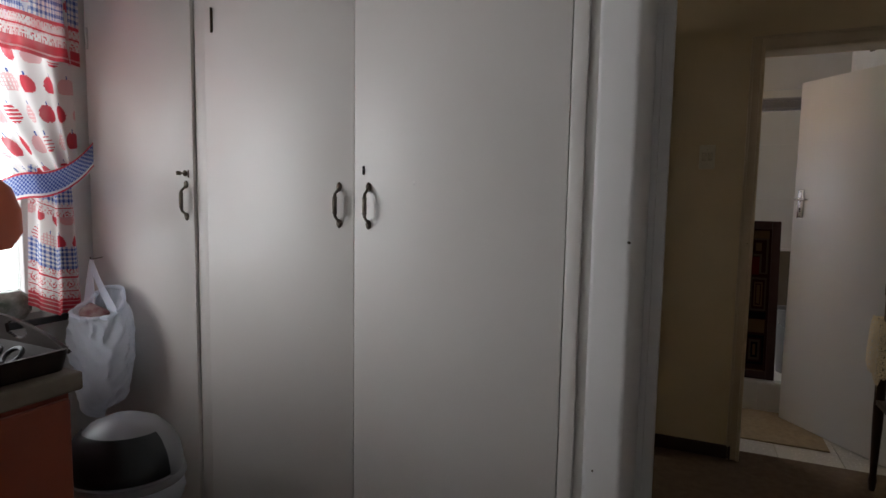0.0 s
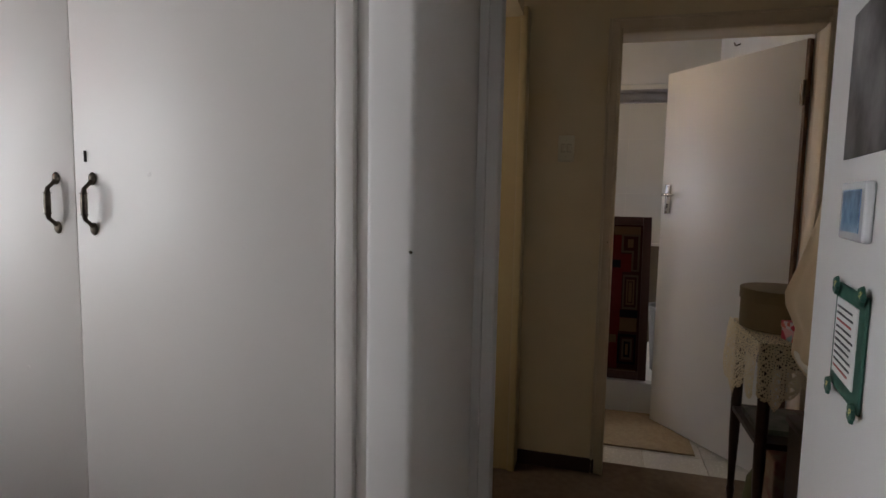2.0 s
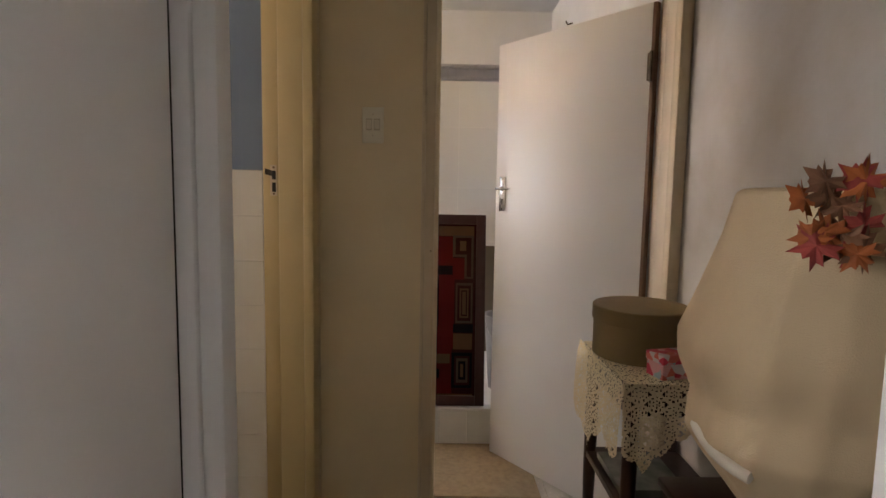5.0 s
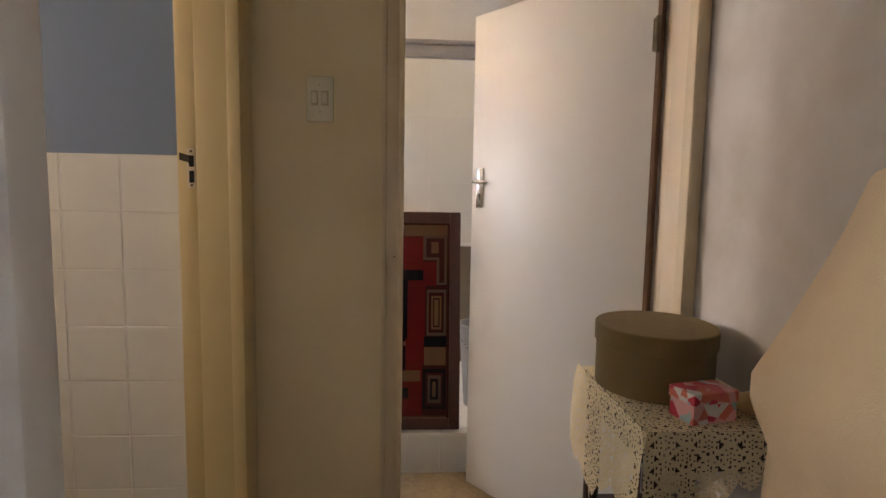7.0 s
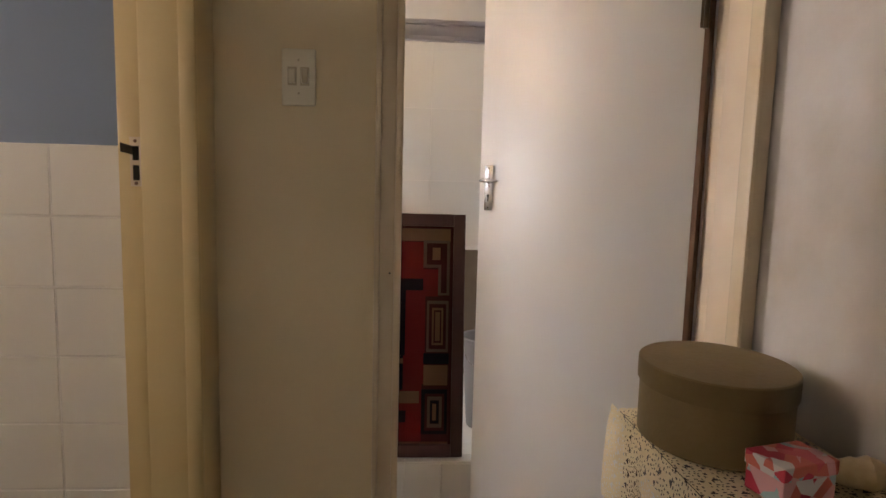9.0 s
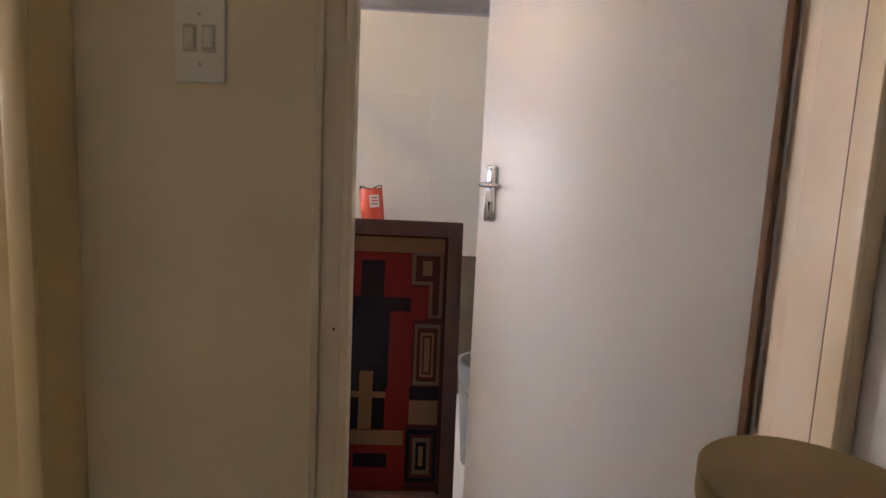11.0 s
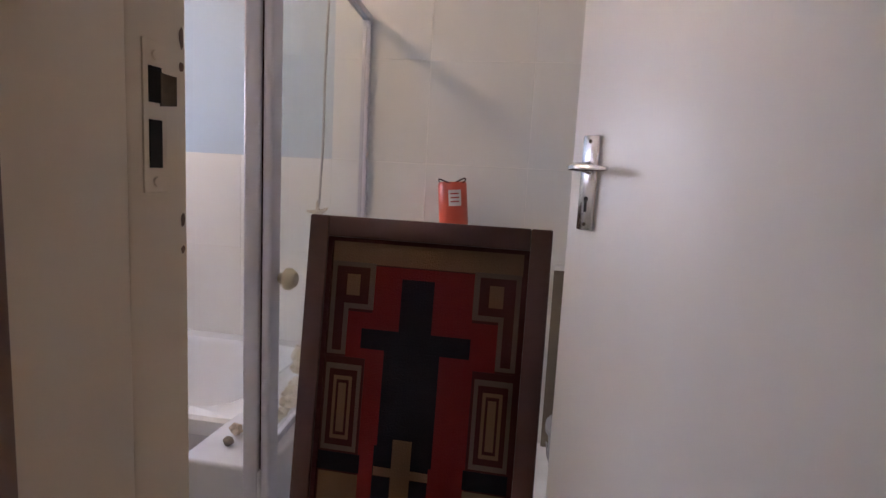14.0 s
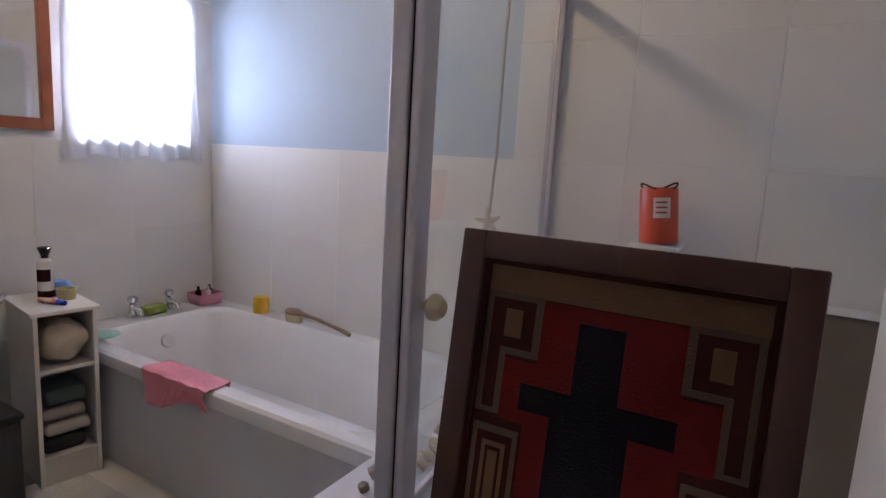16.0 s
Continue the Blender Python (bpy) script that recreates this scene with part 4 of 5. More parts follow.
# ---- kitchen: window, curtain, counter ----
M_win = material("white_window_paint", (0.72, 0.71, 0.70), 0.4)
win = base("window_1", pose(LEFT - 0.12, 2.9, WIN_K[2]), "white framed kitchen window above the counter", "window", "", "structure")
y0, y1, z0, z1 = WIN_K
part("window_frame", boxes(((LEFT - 0.14, y0, z0), (LEFT - 0.09, y0 + 0.05, z1)), ((LEFT - 0.14, y1 - 0.05, z0), (LEFT - 0.09, y1, z1)), ((LEFT - 0.14, y0 + 0.05, z0), (LEFT - 0.09, y1 - 0.05, z0 + 0.05)),
                           ((LEFT - 0.14, y0 + 0.05, z1 - 0.05), (LEFT - 0.09, y1 - 0.05, z1)), ((LEFT - 0.135, 2.86, z0 + 0.05), (LEFT - 0.095, 2.90, z1 - 0.05)), bevel=0.004), M_win, win)
for a, b in ((y0 + 0.05, 2.86), (2.90, y1 - 0.05)):
    pane = part("pane", boxes(((LEFT - 0.118, a, z0 + 0.05), (LEFT - 0.114, b, z1 - 0.05))), M_win_glass, win)
    pane.visible_shadow = False
part("window_sill", boxes(((LEFT - 0.09, y0 - 0.03, z0 - 0.025), (LEFT + 0.035, y1 + 0.14, z0 + 0.002)), bevel=0.005), material("black_stone_sill", (0.02, 0.02, 0.022), 0.3), win, "black stone sill")

CUR = [sheer_material("curtain_" + n, c, 0.22 if n == "white" else 0.08, 0.84) for n, c in (("white", (0.84, 0.80, 0.78)), ("red", (0.58, 0.06, 0.08)), ("blue", (0.05, 0.09, 0.30)), ("pale_blue", (0.32, 0.37, 0.56)), ("pink", (0.70, 0.38, 0.38)))]


def print_at(a, b, bands):
    """The printed cotton: apples on white, gingham, a pink border and red edges; a and b in metres of cloth."""
    kind = next((k for end, k in bands if b < end), bands[-1][1])
    if kind == "edge":
        return 4 if int(b / 0.004) % 4 == 3 else 1
    if kind == "gingham":
        return (2 if int(a / 0.009) % 2 else 3) if int(b / 0.009) % 2 else (3 if int(a / 0.009) % 2 else 0)
    if kind == "border":
        if b % 0.056 < 0.006:
            return 1
        ring = math.hypot(a % 0.042 - 0.021, b % 0.056 - 0.031)
        return 1 if ring < 0.004 or 0.011 < ring < 0.0135 else 4 if math.sin(a * 310) * math.sin(b * 290) > 0.45 else 0
    cell, tall = 0.092, 0.100
    row = int(b / tall)
    shifted = a + 0.5 * cell * (row % 2)
    da, db = shifted % cell - cell / 2, b % tall - tall / 2
    n = int(shifted / cell) * 2 + row * 3
    if abs(da - 0.004) < 0.003 and -0.040 < db < -0.026:
        return 2
    if (da / 0.033) ** 2 + ((db - 0.008 * abs(da) / 0.033) / 0.031) ** 2 < 1.0 - 0.3 * max(0, 1 - abs(da) / 0.008) * (db < 0):
        style = n % 5
        if style == 1:
            return 1 if int((db + 1) / 0.006) % 2 else 0
        if style == 3:
            return 4 if int((da + 1) / 0.006) % 2 or int((db + 1) / 0.006) % 2 else 0
        return 4 if style == 4 else 1
    return 0


UPPER = ((1.0, "apples"),)
LOWER = ((0.10, "gingham"), (0.15, "border"), (0.27, "apples"), (0.36, "gingham"), (0.48, "border"), (0.6, "edge"))
VALANCE = ((0.10, "apples"), (0.19, "gingham"), (0.20, "edge"), (0.262, "border"), (0.4, "edge"))


def printed(name, f, wide, tall, nu, nv, parent, bands):
    bm = bmesh.new()
    fs = sheet(bm, f, nu, nv)
    for k, fc in enumerate(fs):
        i, j = divmod(k, nv)
        fc.material_index = print_at((i + 0.5) / nu * wide, (j + 0.5) / nv * tall, bands)
    return part(name, bm, CUR, parent, smooth=True)


curtain = base("kitchen_curtain", pose(-1.30, 3.8, 2.2), "apple-printed cotton curtain tied back beside the window", "curtain")


def upper(u, v):
    z = 2.14 - v * 0.74
    k = max(0, (v - 0.1) / 0.9)
    yl, yr = 3.30 + 0.44 * k ** 1.6, 3.90 + 0.03 * k
    return (-1.315 + 0.02 * math.sin(u * 26) * (1 - 0.4 * k), yl + (yr - yl) * u, z + 0.06 * k * (u - 0.5))


def lower(u, v):
    z = 1.42 - v * 0.495
    yl, yr = 3.755 - 0.02 * v, 3.915 + 0.02 * v
    return (-1.313 + 0.018 * math.sin(u * 17), yl + (yr - yl) * u, z - 0.06 * (0.5 - abs(u - 0.5)) - 0.05 * u)


printed("upper_drop", upper, 0.62, 0.74, 150, 180, curtain, UPPER)
printed("lower_drop", lower, 0.36, 0.54, 90, 130, curtain, LOWER)
printed("valance", lambda u, v: (-1.285 + 0.022 * math.sin(u * 44), 2.9 + 1.035 * u, 2.2 - 0.37 * v - 0.05 * u - 0.008 * math.sin(u * 44)), 1.9, 0.30, 380, 60, curtain, VALANCE)
bm = bmesh.new()
fs = sheet(bm, lambda u, v: (-1.285 - 0.02 * math.cos(u * 3.1), 3.60 + 0.36 * u, 1.36 + 0.10 * (2 * u - 0.9) * abs(2 * u - 0.9) + 0.03 - 0.09 * v), 60, 12)
for k, fc in enumerate(fs):
    i, j = divmod(k, 12)
    fc.material_index = 1 if j in (0, 11) else 0 if j == 10 else (2 if (i + j) % 2 else 3)
part("tie_back", bm, CUR, curtain, "blue gingham tie-back", True)

M_redwood = material("red_brown_cabinet", (0.27, 0.060, 0.03), 0.35, second=(0.18, 0.038, 0.02), scale=6, amount=0.6, bump=0.05, bump_scale=30)
unit = base("kitchen_cabinet", pose(-0.93, 3.0, CARPET), "red-brown kitchen base cabinet under a worktop", "cabinet")
part("body", boxes(((-1.345, 2.1, CARPET), (-0.545, 3.375, 0.845)), bevel=0.004), M_redwood, unit)
d1 = part("door", boxes(((-0.543, 2.75, 0.14), (-0.525, 3.365, 0.835)), bevel=0.004), M_redwood, unit)
bm = bmesh.new()
tube(bm, [(-0.525, 3.30, 0.50), (-0.50, 3.30, 0.50), (-0.495, 3.30, 0.53), (-0.50, 3.30, 0.56), (-0.525, 3.30, 0.56)], 0.006, 8)
part("handle", bm, M_bronze, d1, "dull metal handle", True)
tagged(part("worktop", boxes(((-1.345, 2.1, 0.847), (-0.528, 3.40, 0.893)), bevel=0.006), material("beige_laminate", (0.17, 0.135, 0.10), 0.5, second=(0.12, 0.09, 0.065), scale=40)), "beige laminate worktop with a worn edge", "worktop")
tray = base("serving_tray", pose(-0.9, 3.2, 0.894), "dark brown plastic tray with a cut-out handle", "tray")
bm = bmesh.new()
r0 = [ring(-1.09, -0.575, 2.85, 3.385, 0.03, 0.898), ring(-1.10, -0.562, 2.83, 3.395, 0.035, 0.948), ring(-1.11, -0.552, 2.82, 3.398, 0.035, 0.948), ring(-1.095, -0.568, 2.845, 3.390, 0.03, 0.8945)]
vr = [[bm.verts.new(p) for p in r] for r in r0]
for a, b in zip(vr, vr[1:]):
    for k in range(len(a)):
        bm.faces.new((a[k], a[(k + 1) % len(a)], b[(k + 1) % len(b)], b[k]))
bm.faces.new(vr[0])
bm.faces.new(vr[-1])
M_tray = material("dark_brown_plastic", (0.022, 0.013, 0.010), 0.4, specular=0.25)
part("dish", bm, M_tray, tray, smooth=True)
bm = bmesh.new()
fs = sheet(bm, lambda u, v: (-1.10 + 0.53 * u, 3.394 - 0.012 * v, 0.93 + v * (0.015 + 0.062 * math.sin(math.pi * min(1, 0.12 + 0.88 * u)) ** 0.8)), 60, 24)
bmesh.ops.delete(bm, geom=[f for f in fs if ((f.calc_center_median().x + 0.765) / 0.045) ** 2 + ((f.calc_center_median().z - 0.970) / 0.022) ** 2 < 1], context="FACES")
bmesh.ops.solidify(bm, geom=bm.faces[:], thickness=0.008)
part("handle", bm, M_tray, tray, smooth=True)
sc = base("scissors", pose(-0.75, 3.30, 0.90), "scissors with black plastic loops on the tray", "scissors")
for s, cx in ((1, -0.700), (-1, -0.765)):
    bm = bmesh.new()
    tube(bm, [(cx + 0.026 * math.cos(a), 3.335 + 0.018 * math.sin(a) + s * 0.006, 0.922 + 0.016 * math.sin(a)) for a in [k * 2 * math.pi / 14 for k in range(15)]], 0.0055, 8)
    tube(bm, [(cx, 3.322, 0.908), (-0.735, 3.27, 0.905 + 0.002 * s), (-0.735 - s * 0.01, 3.20, 0.904 + 0.002 * s)], [0.006, 0.005, 0.003], 8)
    part("loop", bm, M_black, sc, smooth=True)
    part("blade", boxes(((-0.741 - s * 0.008, 3.08, 0.901 + 0.002 * s), (-0.729 - s * 0.008, 3.20, 0.9028 + 0.002 * s))), M_chrome, sc)

# carrier bag on the cupboard, and the bin
M_plastic = sheer_material("white_bag_plastic", (0.80, 0.84, 0.90), 0.06)
bag = base("carrier_bag", pose(-1.16, 3.9, 0.52), "full white plastic carrier bag hanging by its handles", "bag")
bm = bmesh.new()


def sack(u, v):
    """A stuffed bag: bulging, creased along folds that run down from the handles."""
    a = 2 * math.pi * u
    z = 0.912 - 0.395 * v
    r = 0.088 + 0.034 * math.sin(math.pi * min(1, v * 1.1)) + 0.012 * math.sin(2 * a + 5 * v)
    if v > 0.86:
        r *= max(0.0, 1 - ((v - 0.86) / 0.14) ** 2) ** 0.5
    q = Vector((math.cos(a) * 0.7, math.sin(a) * 0.7, v * 2.6 + 0.35 * math.sin(a * 2)))
    crease = abs(noise.noise(q * 2.6)) * 0.034 + abs(noise.noise(q * 4.2 + Vector((4, 1, 7)))) * 0.010
    r = max(0.0, r - crease + 0.012)
    sag = 0.03 * math.cos(a - 0.4) * v
    z += (1 - v) ** 2 * 0.05 * math.sin(a)
    return (-1.160 + 0.015 * v + r * 1.12 * math.cos(a), 3.885 + r * 0.66 * math.sin(a), z + sag - 0.012 * math.cos(2 * a) * (1 - v))


sheet(bm, sack, 110, 60)
bmesh.ops.remove_doubles(bm, verts=bm.verts[:], dist=0.0004)
part("sack", bm, M_plastic, bag, smooth=True)
bm = bmesh.new()
tube(bm, [sack(k / 40, 0.0) for k in range(41)], [0.006 + 0.004 * abs(math.sin(k * 0.9)) for k in range(41)], 8)
part("rim", bm, M_plastic, bag, "white turned-over rim", True)
for s in (-1, 1):
    bm = bmesh.new()
    sheet(bm, lambda u, v: (-1.27 + (0.105 + s * 0.07) * (1 - v) ** 1.2 + (u - 0.5) * (0.07 - 0.05 * v), 3.90 + 0.04 * v, 0.885 + 0.185 * v + 0.012 * math.sin(3 * u + s) * (1 - v)), 6, 10, 0.0012)
    part("handle", bm, M_plastic, bag, smooth=True)
part("packet", boxes(((-1.21, 3.84, 0.83), (-1.12, 3.90, 0.898)), bevel=0.012, m=Matrix.Translation((-1.165, 3.87, 0.9)) @ Euler((0.5, 0.35, 0.3)).to_matrix().to_4x4() @ Matrix.Translation((1.165, -3.87, -0.9))), material("red_white_packet", (0.30, 0.22, 0.20), 0.5, second=(0.16, 0.02, 0.03), scale=26, amount=1.0), bag, "crumpled red and white packet")
bm = bmesh.new()
tube(bm, [(-1.27, 3.985, 1.075), (-1.27, 3.94, 1.07), (-1.27, 3.935, 1.078)], 0.0022, 8)
tagged(part("wall_hook", bm, M_bronze), "small metal hook holding the bag", "hook")

bin_ob = base("swing_top_bin", pose(-0.74, 3.68, CARPET), "grey kitchen bin with a black domed swing lid", "bin")
bmx = Matrix.Translation((-0.745, 3.665, -0.010)) @ Matrix.Rotation(radians(14), 4, "Z") @ Matrix.Diagonal((0.94, 0.94, 1, 1))
bm = bmesh.new()
lathe(bm, [(0, CARPET), (0.135, CARPET), (0.142, 0.08), (0.164, 0.44), (0.168, 0.466), (0.155, 0.466), (0, 0.455)], 40, bmx, 1.0, 0.9)
part("body", bm, material("pale_grey_plastic", (0.40, 0.39, 0.38), 0.4), bin_ob, smooth=True)
M_bin_grey = material("mid_grey_plastic", (0.20, 0.20, 0.215), 0.35)
bm = bmesh.new()
lathe(bm, [(0.168, 0.467), (0.184, 0.468), (0.187, 0.476), (0.184, 0.486), (0.178, 0.492), (0.176, 0.52), (0.166, 0.562), (0.145, 0.602), (0.108, 0.635), (0.055, 0.656), (0, 0.661)], 48, bmx, 1.0, 0.9)
part("lid", bm, M_bin_grey, bin_ob, smooth=True)
bm = bmesh.new()
cap = [(math.cos(radians(206 + 9.0 * k)), math.sin(radians(206 + 9.0 * k))) for k in range(17)]
prof = ((0.181, 0.500), (0.1825, 0.503), (0.1805, 0.525), (0.172, 0.562), (0.152, 0.601), (0.128, 0.624), (0.126, 0.622))
gr = [[bm.verts.new(bmx @ Vector((r * x, r * y * 0.9, z + 0.003))) for x, y in cap] for r, z in prof]
for a, b in zip(gr, gr[1:]):
    for k in range(16):
        bm.faces.new((a[k], a[k + 1], b[k + 1], b[k]))
part("flap", bm, material("matt_black_plastic", (0.008, 0.009, 0.013), 0.3, specular=0.45), bin_ob, "black swing flap", True)
bm = bmesh.new()
tube(bm, [bmx @ Vector((0.185 * x, 0.185 * y * 0.9, 0.497)) for x, y in cap], 0.0045, 8)
part("flap_lip", bm, M_bin_grey, bin_ob, smooth=True)
bm = bmesh.new()
lathe(bm, [(0.160, 0.375), (0.172, 0.39), (0.178, 0.43), (0.176, 0.462), (0.170, 0.466)], 60, bmx, 1.0, 0.9)
for v in bm.verts:
    v.co += Vector(noise.noise_vector(v.co * 30)) * 0.007
part("liner", bm, M_plastic, bin_ob, "white bin liner turned over the rim", True)

bm = bmesh.new()
lathe(bm, [(0, 0), (0.055, 0.0), (0.075, 0.03), (0.075, 0.07), (0.05, 0.10), (0, 0.105)], 24, Matrix.Translation((-1.375, 3.70, 0.873)), 0.7, 1.0)
for v in bm.verts:
    v.co += Vector(noise.noise_vector(v.co * 22)) * 0.010
tagged(part("wrapped_pot", bm, material("grey_green_wrap", (0.16, 0.19, 0.16), 0.25, second=(0.4, 0.42, 0.4), scale=25, amount=0.9), None, "", True), "plastic-wrapped pot on the black sill", "pot")
bm = bmesh.new()
lathe(bm, [(0, 1.13), (0.06, 1.14), (0.095, 1.19), (0.10, 1.26), (0.075, 1.33), (0.03, 1.37), (0.012, 1.40), (0.012, 2.0)], 28, Matrix.Translation((-1.22, 3.575, 0)), 0.8, 1.0)
for v in bm.verts:
    if v.co.z < 1.38:
        v.co += Vector(noise.noise_vector(v.co * 12)) * 0.012
tagged(part("orange_bag", bm, material("orange_plastic", (0.60, 0.13, 0.05), 0.35), None, "", True), "orange plastic bag hanging in the window", "bag")

# ---- bathroom: fittings on the walls ----
structure("wall_shower_upper", boxes(((0.352, BACK - 0.001, 2.240), (BATH_RIGHT, BACK + 0.008, TOP))), M_bath_white, "white wall above the shower tiles", "wall")
M_brownboard = material("olive_brown_board", (0.15, 0.12, 0.085), 0.5, second=(0.11, 0.085, 0.06), scale=7, amount=0.5)
board = base("bathroom_board", pose(1.6, 7.82, 0.15), "olive-brown board with a white top edge in the shower", "board")
part("sheet", boxes(((1.375, BACK - 0.035, 0.151), (1.872, BACK - 0.008, 0.945)), bevel=0.002), M_brownboard, board)
part("top_edge", boxes(((1.37, BACK - 0.045, 0.945), (1.874, BACK - 0.006, 0.965)), bevel=0.003), M_bath_white, board, "white top edge")
bucket = base("laundry_bucket", pose(1.53, 7.05, 0.15), "dull grey plastic bucket standing in the shower", "bucket")
bm = bmesh.new()
lathe(bm, [(0, 0.152), (0.105, 0.152), (0.135, 0.58), (0.145, 0.585), (0.145, 0.60), (0.128, 0.60), (0.10, 0.17), (0, 0.17)], 36, Matrix.Translation((1.515, 7.05, 0)))
part("pail", bm, material("dull_grey_plastic", (0.24, 0.24, 0.245), 0.5, second=(0.18, 0.18, 0.18)), bucket, smooth=True)
bm = bmesh.new()
tube(bm, [(1.515 + 0.14 * math.cos(a), 7.05 - 0.13 * math.sin(a) * 0.4 - 0.09, 0.585 - 0.13 * math.sin(a)) for a in [k * math.pi / 12 for k in range(13)]], 0.003, 8)
part("handle", bm, M_chrome, bucket, smooth=True)
bm = bmesh.new()
tube(bm, [(BATH_RIGHT, 7.2, 2.36), (BATH_RIGHT - 0.03, 7.2, 2.35), (BATH_RIGHT - 0.04, 7.2, 2.37)], 0.005, 8)
tagged(part("wall_hook", bm, M_bronze), "small dark hook high on the wall", "hook")

shelf = tagged(part("shower_shelf", boxes(((0.87, 7.65, 1.098), (1.02, BACK, 1.112)), bevel=0.003), M_bath_white), "narrow white shelf on the shower wall", "shelf")
can = base("refill_pack", pose(0.935, 7.71, 1.113), "bright red-orange pack with a cream label", "pack")
cm = Matrix.Translation((0.948, 7.715, 1.113)) @ Matrix.Rotation(radians(-5), 4, "Y") @ Matrix.Rotation(radians(14), 4, "Z")
bm = bmesh.new()
lathe(bm, [(0, 0), (0.056, 0), (0.060, 0.006), (0.060, 0.175), (0.056, 0.182), (0.052, 0.178), (0, 0.17)], 32, cm)
for v in bm.verts:
    v.co += Vector(noise.noise_vector(v.co * 18)) * 0.003
part("body", bm, material("red_orange_plastic", (0.55, 0.075, 0.03), 0.35, second=(0.45, 0.05, 0.02), scale=14), can, smooth=True)
bm = bmesh.new()
tube(bm, [cm @ Vector((0.056 * math.cos(a), 0.056 * math.sin(a), 0.183 + 0.012 * math.sin(a * 2 + 1))) for a in [k * 2 * math.pi / 24 for k in range(25)]], 0.003, 6)
part("torn_rim", bm, M_maroon, can)
bm = bmesh.new()
fs = sheet(bm, lambda u, v: cm @ Vector((0.0612 * math.cos(radians(250 + 50 * u)), 0.0612 * math.sin(radians(250 + 50 * u)), 0.085 + 0.065 * v)), 8, 4)
lab = part("label", bm, M_paper, can, "cream label")
for i in range(3):
    bm = bmesh.new()
    sheet(bm, lambda u, v: cm @ Vector((0.062 * math.cos(radians(258 + 32 * u)), 0.062 * math.sin(radians(258 + 32 * u)), 0.132 - 0.016 * i + 0.006 * v)), 6, 1)
    part("printed_line", bm, M_red_ink, lab)

bm = bmesh.new()
tube(bm, [(0.545, 7.30, 1.955), (0.535, 7.30, 1.7), (0.53, 7.305, 1.4), (0.522, 7.30, 1.19)], 0.0045, 8)
hang = base("hanging_cord", pose(0.53, 7.3, 1.95), "grey cord with a dried starfish hanging in the shower", "cord")
part("cord", bm, material("grey_cord", (0.35, 0.33, 0.32), 0.9), hang)
bm = bmesh.new()
for k in range(5):
    a = k * 2 * math.pi / 5 + 0.5
    tube(bm, [(0.525, 7.29, 1.165), (0.525 + 0.045 * math.cos(a), 7.29, 1.165 + 0.045 * math.sin(a))], [0.011, 0.003], 8)
M_shell = material("dried_shell", (0.58, 0.50, 0.38), 0.8, second=(0.42, 0.34, 0.24), scale=60, amount=0.8, bump=0.5, bump_scale=150)
part("starfish", bm, M_shell, hang, "cream dried starfish", True)


def lump(name, p, r, mat, label, category, rough=0.35, group="", squash=0.7):
    bm = bmesh.new()
    bmesh.ops.create_icosphere(bm, subdivisions=3, radius=r)
    seed = Vector(p) * 7
    for v in bm.verts:
        v.co *= 1 + rough * noise.noise(v.co / r * 1.6 + seed)
        v.co.z *= squash
    low = min(v.co.z for v in bm.verts)
    for v in bm.verts:
        v.co += Vector(p) - Vector((0, 0, low))
    return tagged(part(name, bm, mat, None, "", True), label, category, group)


M_stone = material("mottled_pebble", (0.20, 0.16, 0.12), 0.6, second=(0.08, 0.06, 0.05), scale=90, amount=0.9)
M_stone2 = material("pale_pebble", (0.42, 0.35, 0.28), 0.6, second=(0.25, 0.18, 0.14), scale=90, amount=0.9)
lump("pebble", (0.50, 6.762, 0.5445), 0.014, M_stone, "dark mottled pebble on the white ledge", "pebble", 0.3, "pebbles", 0.9)
lump("pebble", (0.487, 6.824, 0.5445), 0.018, M_stone2, "pale rough pebble on the white ledge", "pebble", 0.4, "pebbles", 0.9)
for p, r in (((0.40 + 0.04, 7.40, 0.5445), 0.05), ((0.445, 7.33, 0.5445), 0.03), ((0.53, 7.10, 0.5445), 0.035), ((0.555, 7.02, 0.5445), 0.03), ((0.51, 7.17, 0.5445), 0.028), ((0.56, 6.93, 0.5445), 0.026)):
    lump("seashell", p, r, M_shell, "cream rough seashell lying on the ledge", "seashell", 0.7, "shells on the ledge", 0.8)
bm = bmesh.new()
for k in range(6):
    a = -0.4 + k * 0.5
    tube(bm, [(0.44, 7.40, 0.60), (0.44 + 0.06 * math.cos(a), 7.38, 0.60 + 0.05 * math.sin(a))], [0.012, 0.003], 8)
tagged(part("starfish", bm, M_shell, None, "", True), "spiky dried starfish on the shells", "starfish")

# ---- bath things ----
for y in (7.335, 7.53):
    tap = base("bath_tap", pose(-1.38, y, BR), "chrome pillar tap on the bath's end", "tap", "bath taps")
    bm = bmesh.new()
    lathe(bm, [(0, 0), (0.026, 0), (0.026, 0.008), (0.017, 0.014), (0.016, 0.055), (0.012, 0.065), (0, 0.065)], 20, Matrix.Translation((-1.385, y, BR)))
    tube(bm, [(-1.385, y, BR + 0.04), (-1.35, y, BR + 0.048), (-1.315, y, BR + 0.038), (-1.305, y, BR + 0.018)], [0.013, 0.012, 0.011, 0.010], 12)
    part("body", bm, M_chrome, tap, smooth=True)
    bm = bmesh.new()
    lathe(bm, [(0, 0.064), (0.012, 0.066), (0.024, 0.078), (0.024, 0.098), (0.014, 0.106), (0, 0.108)], 12, Matrix.Translation((-1.385, y, BR)))
    part("head", bm, M_chrome, tap, smooth=True)
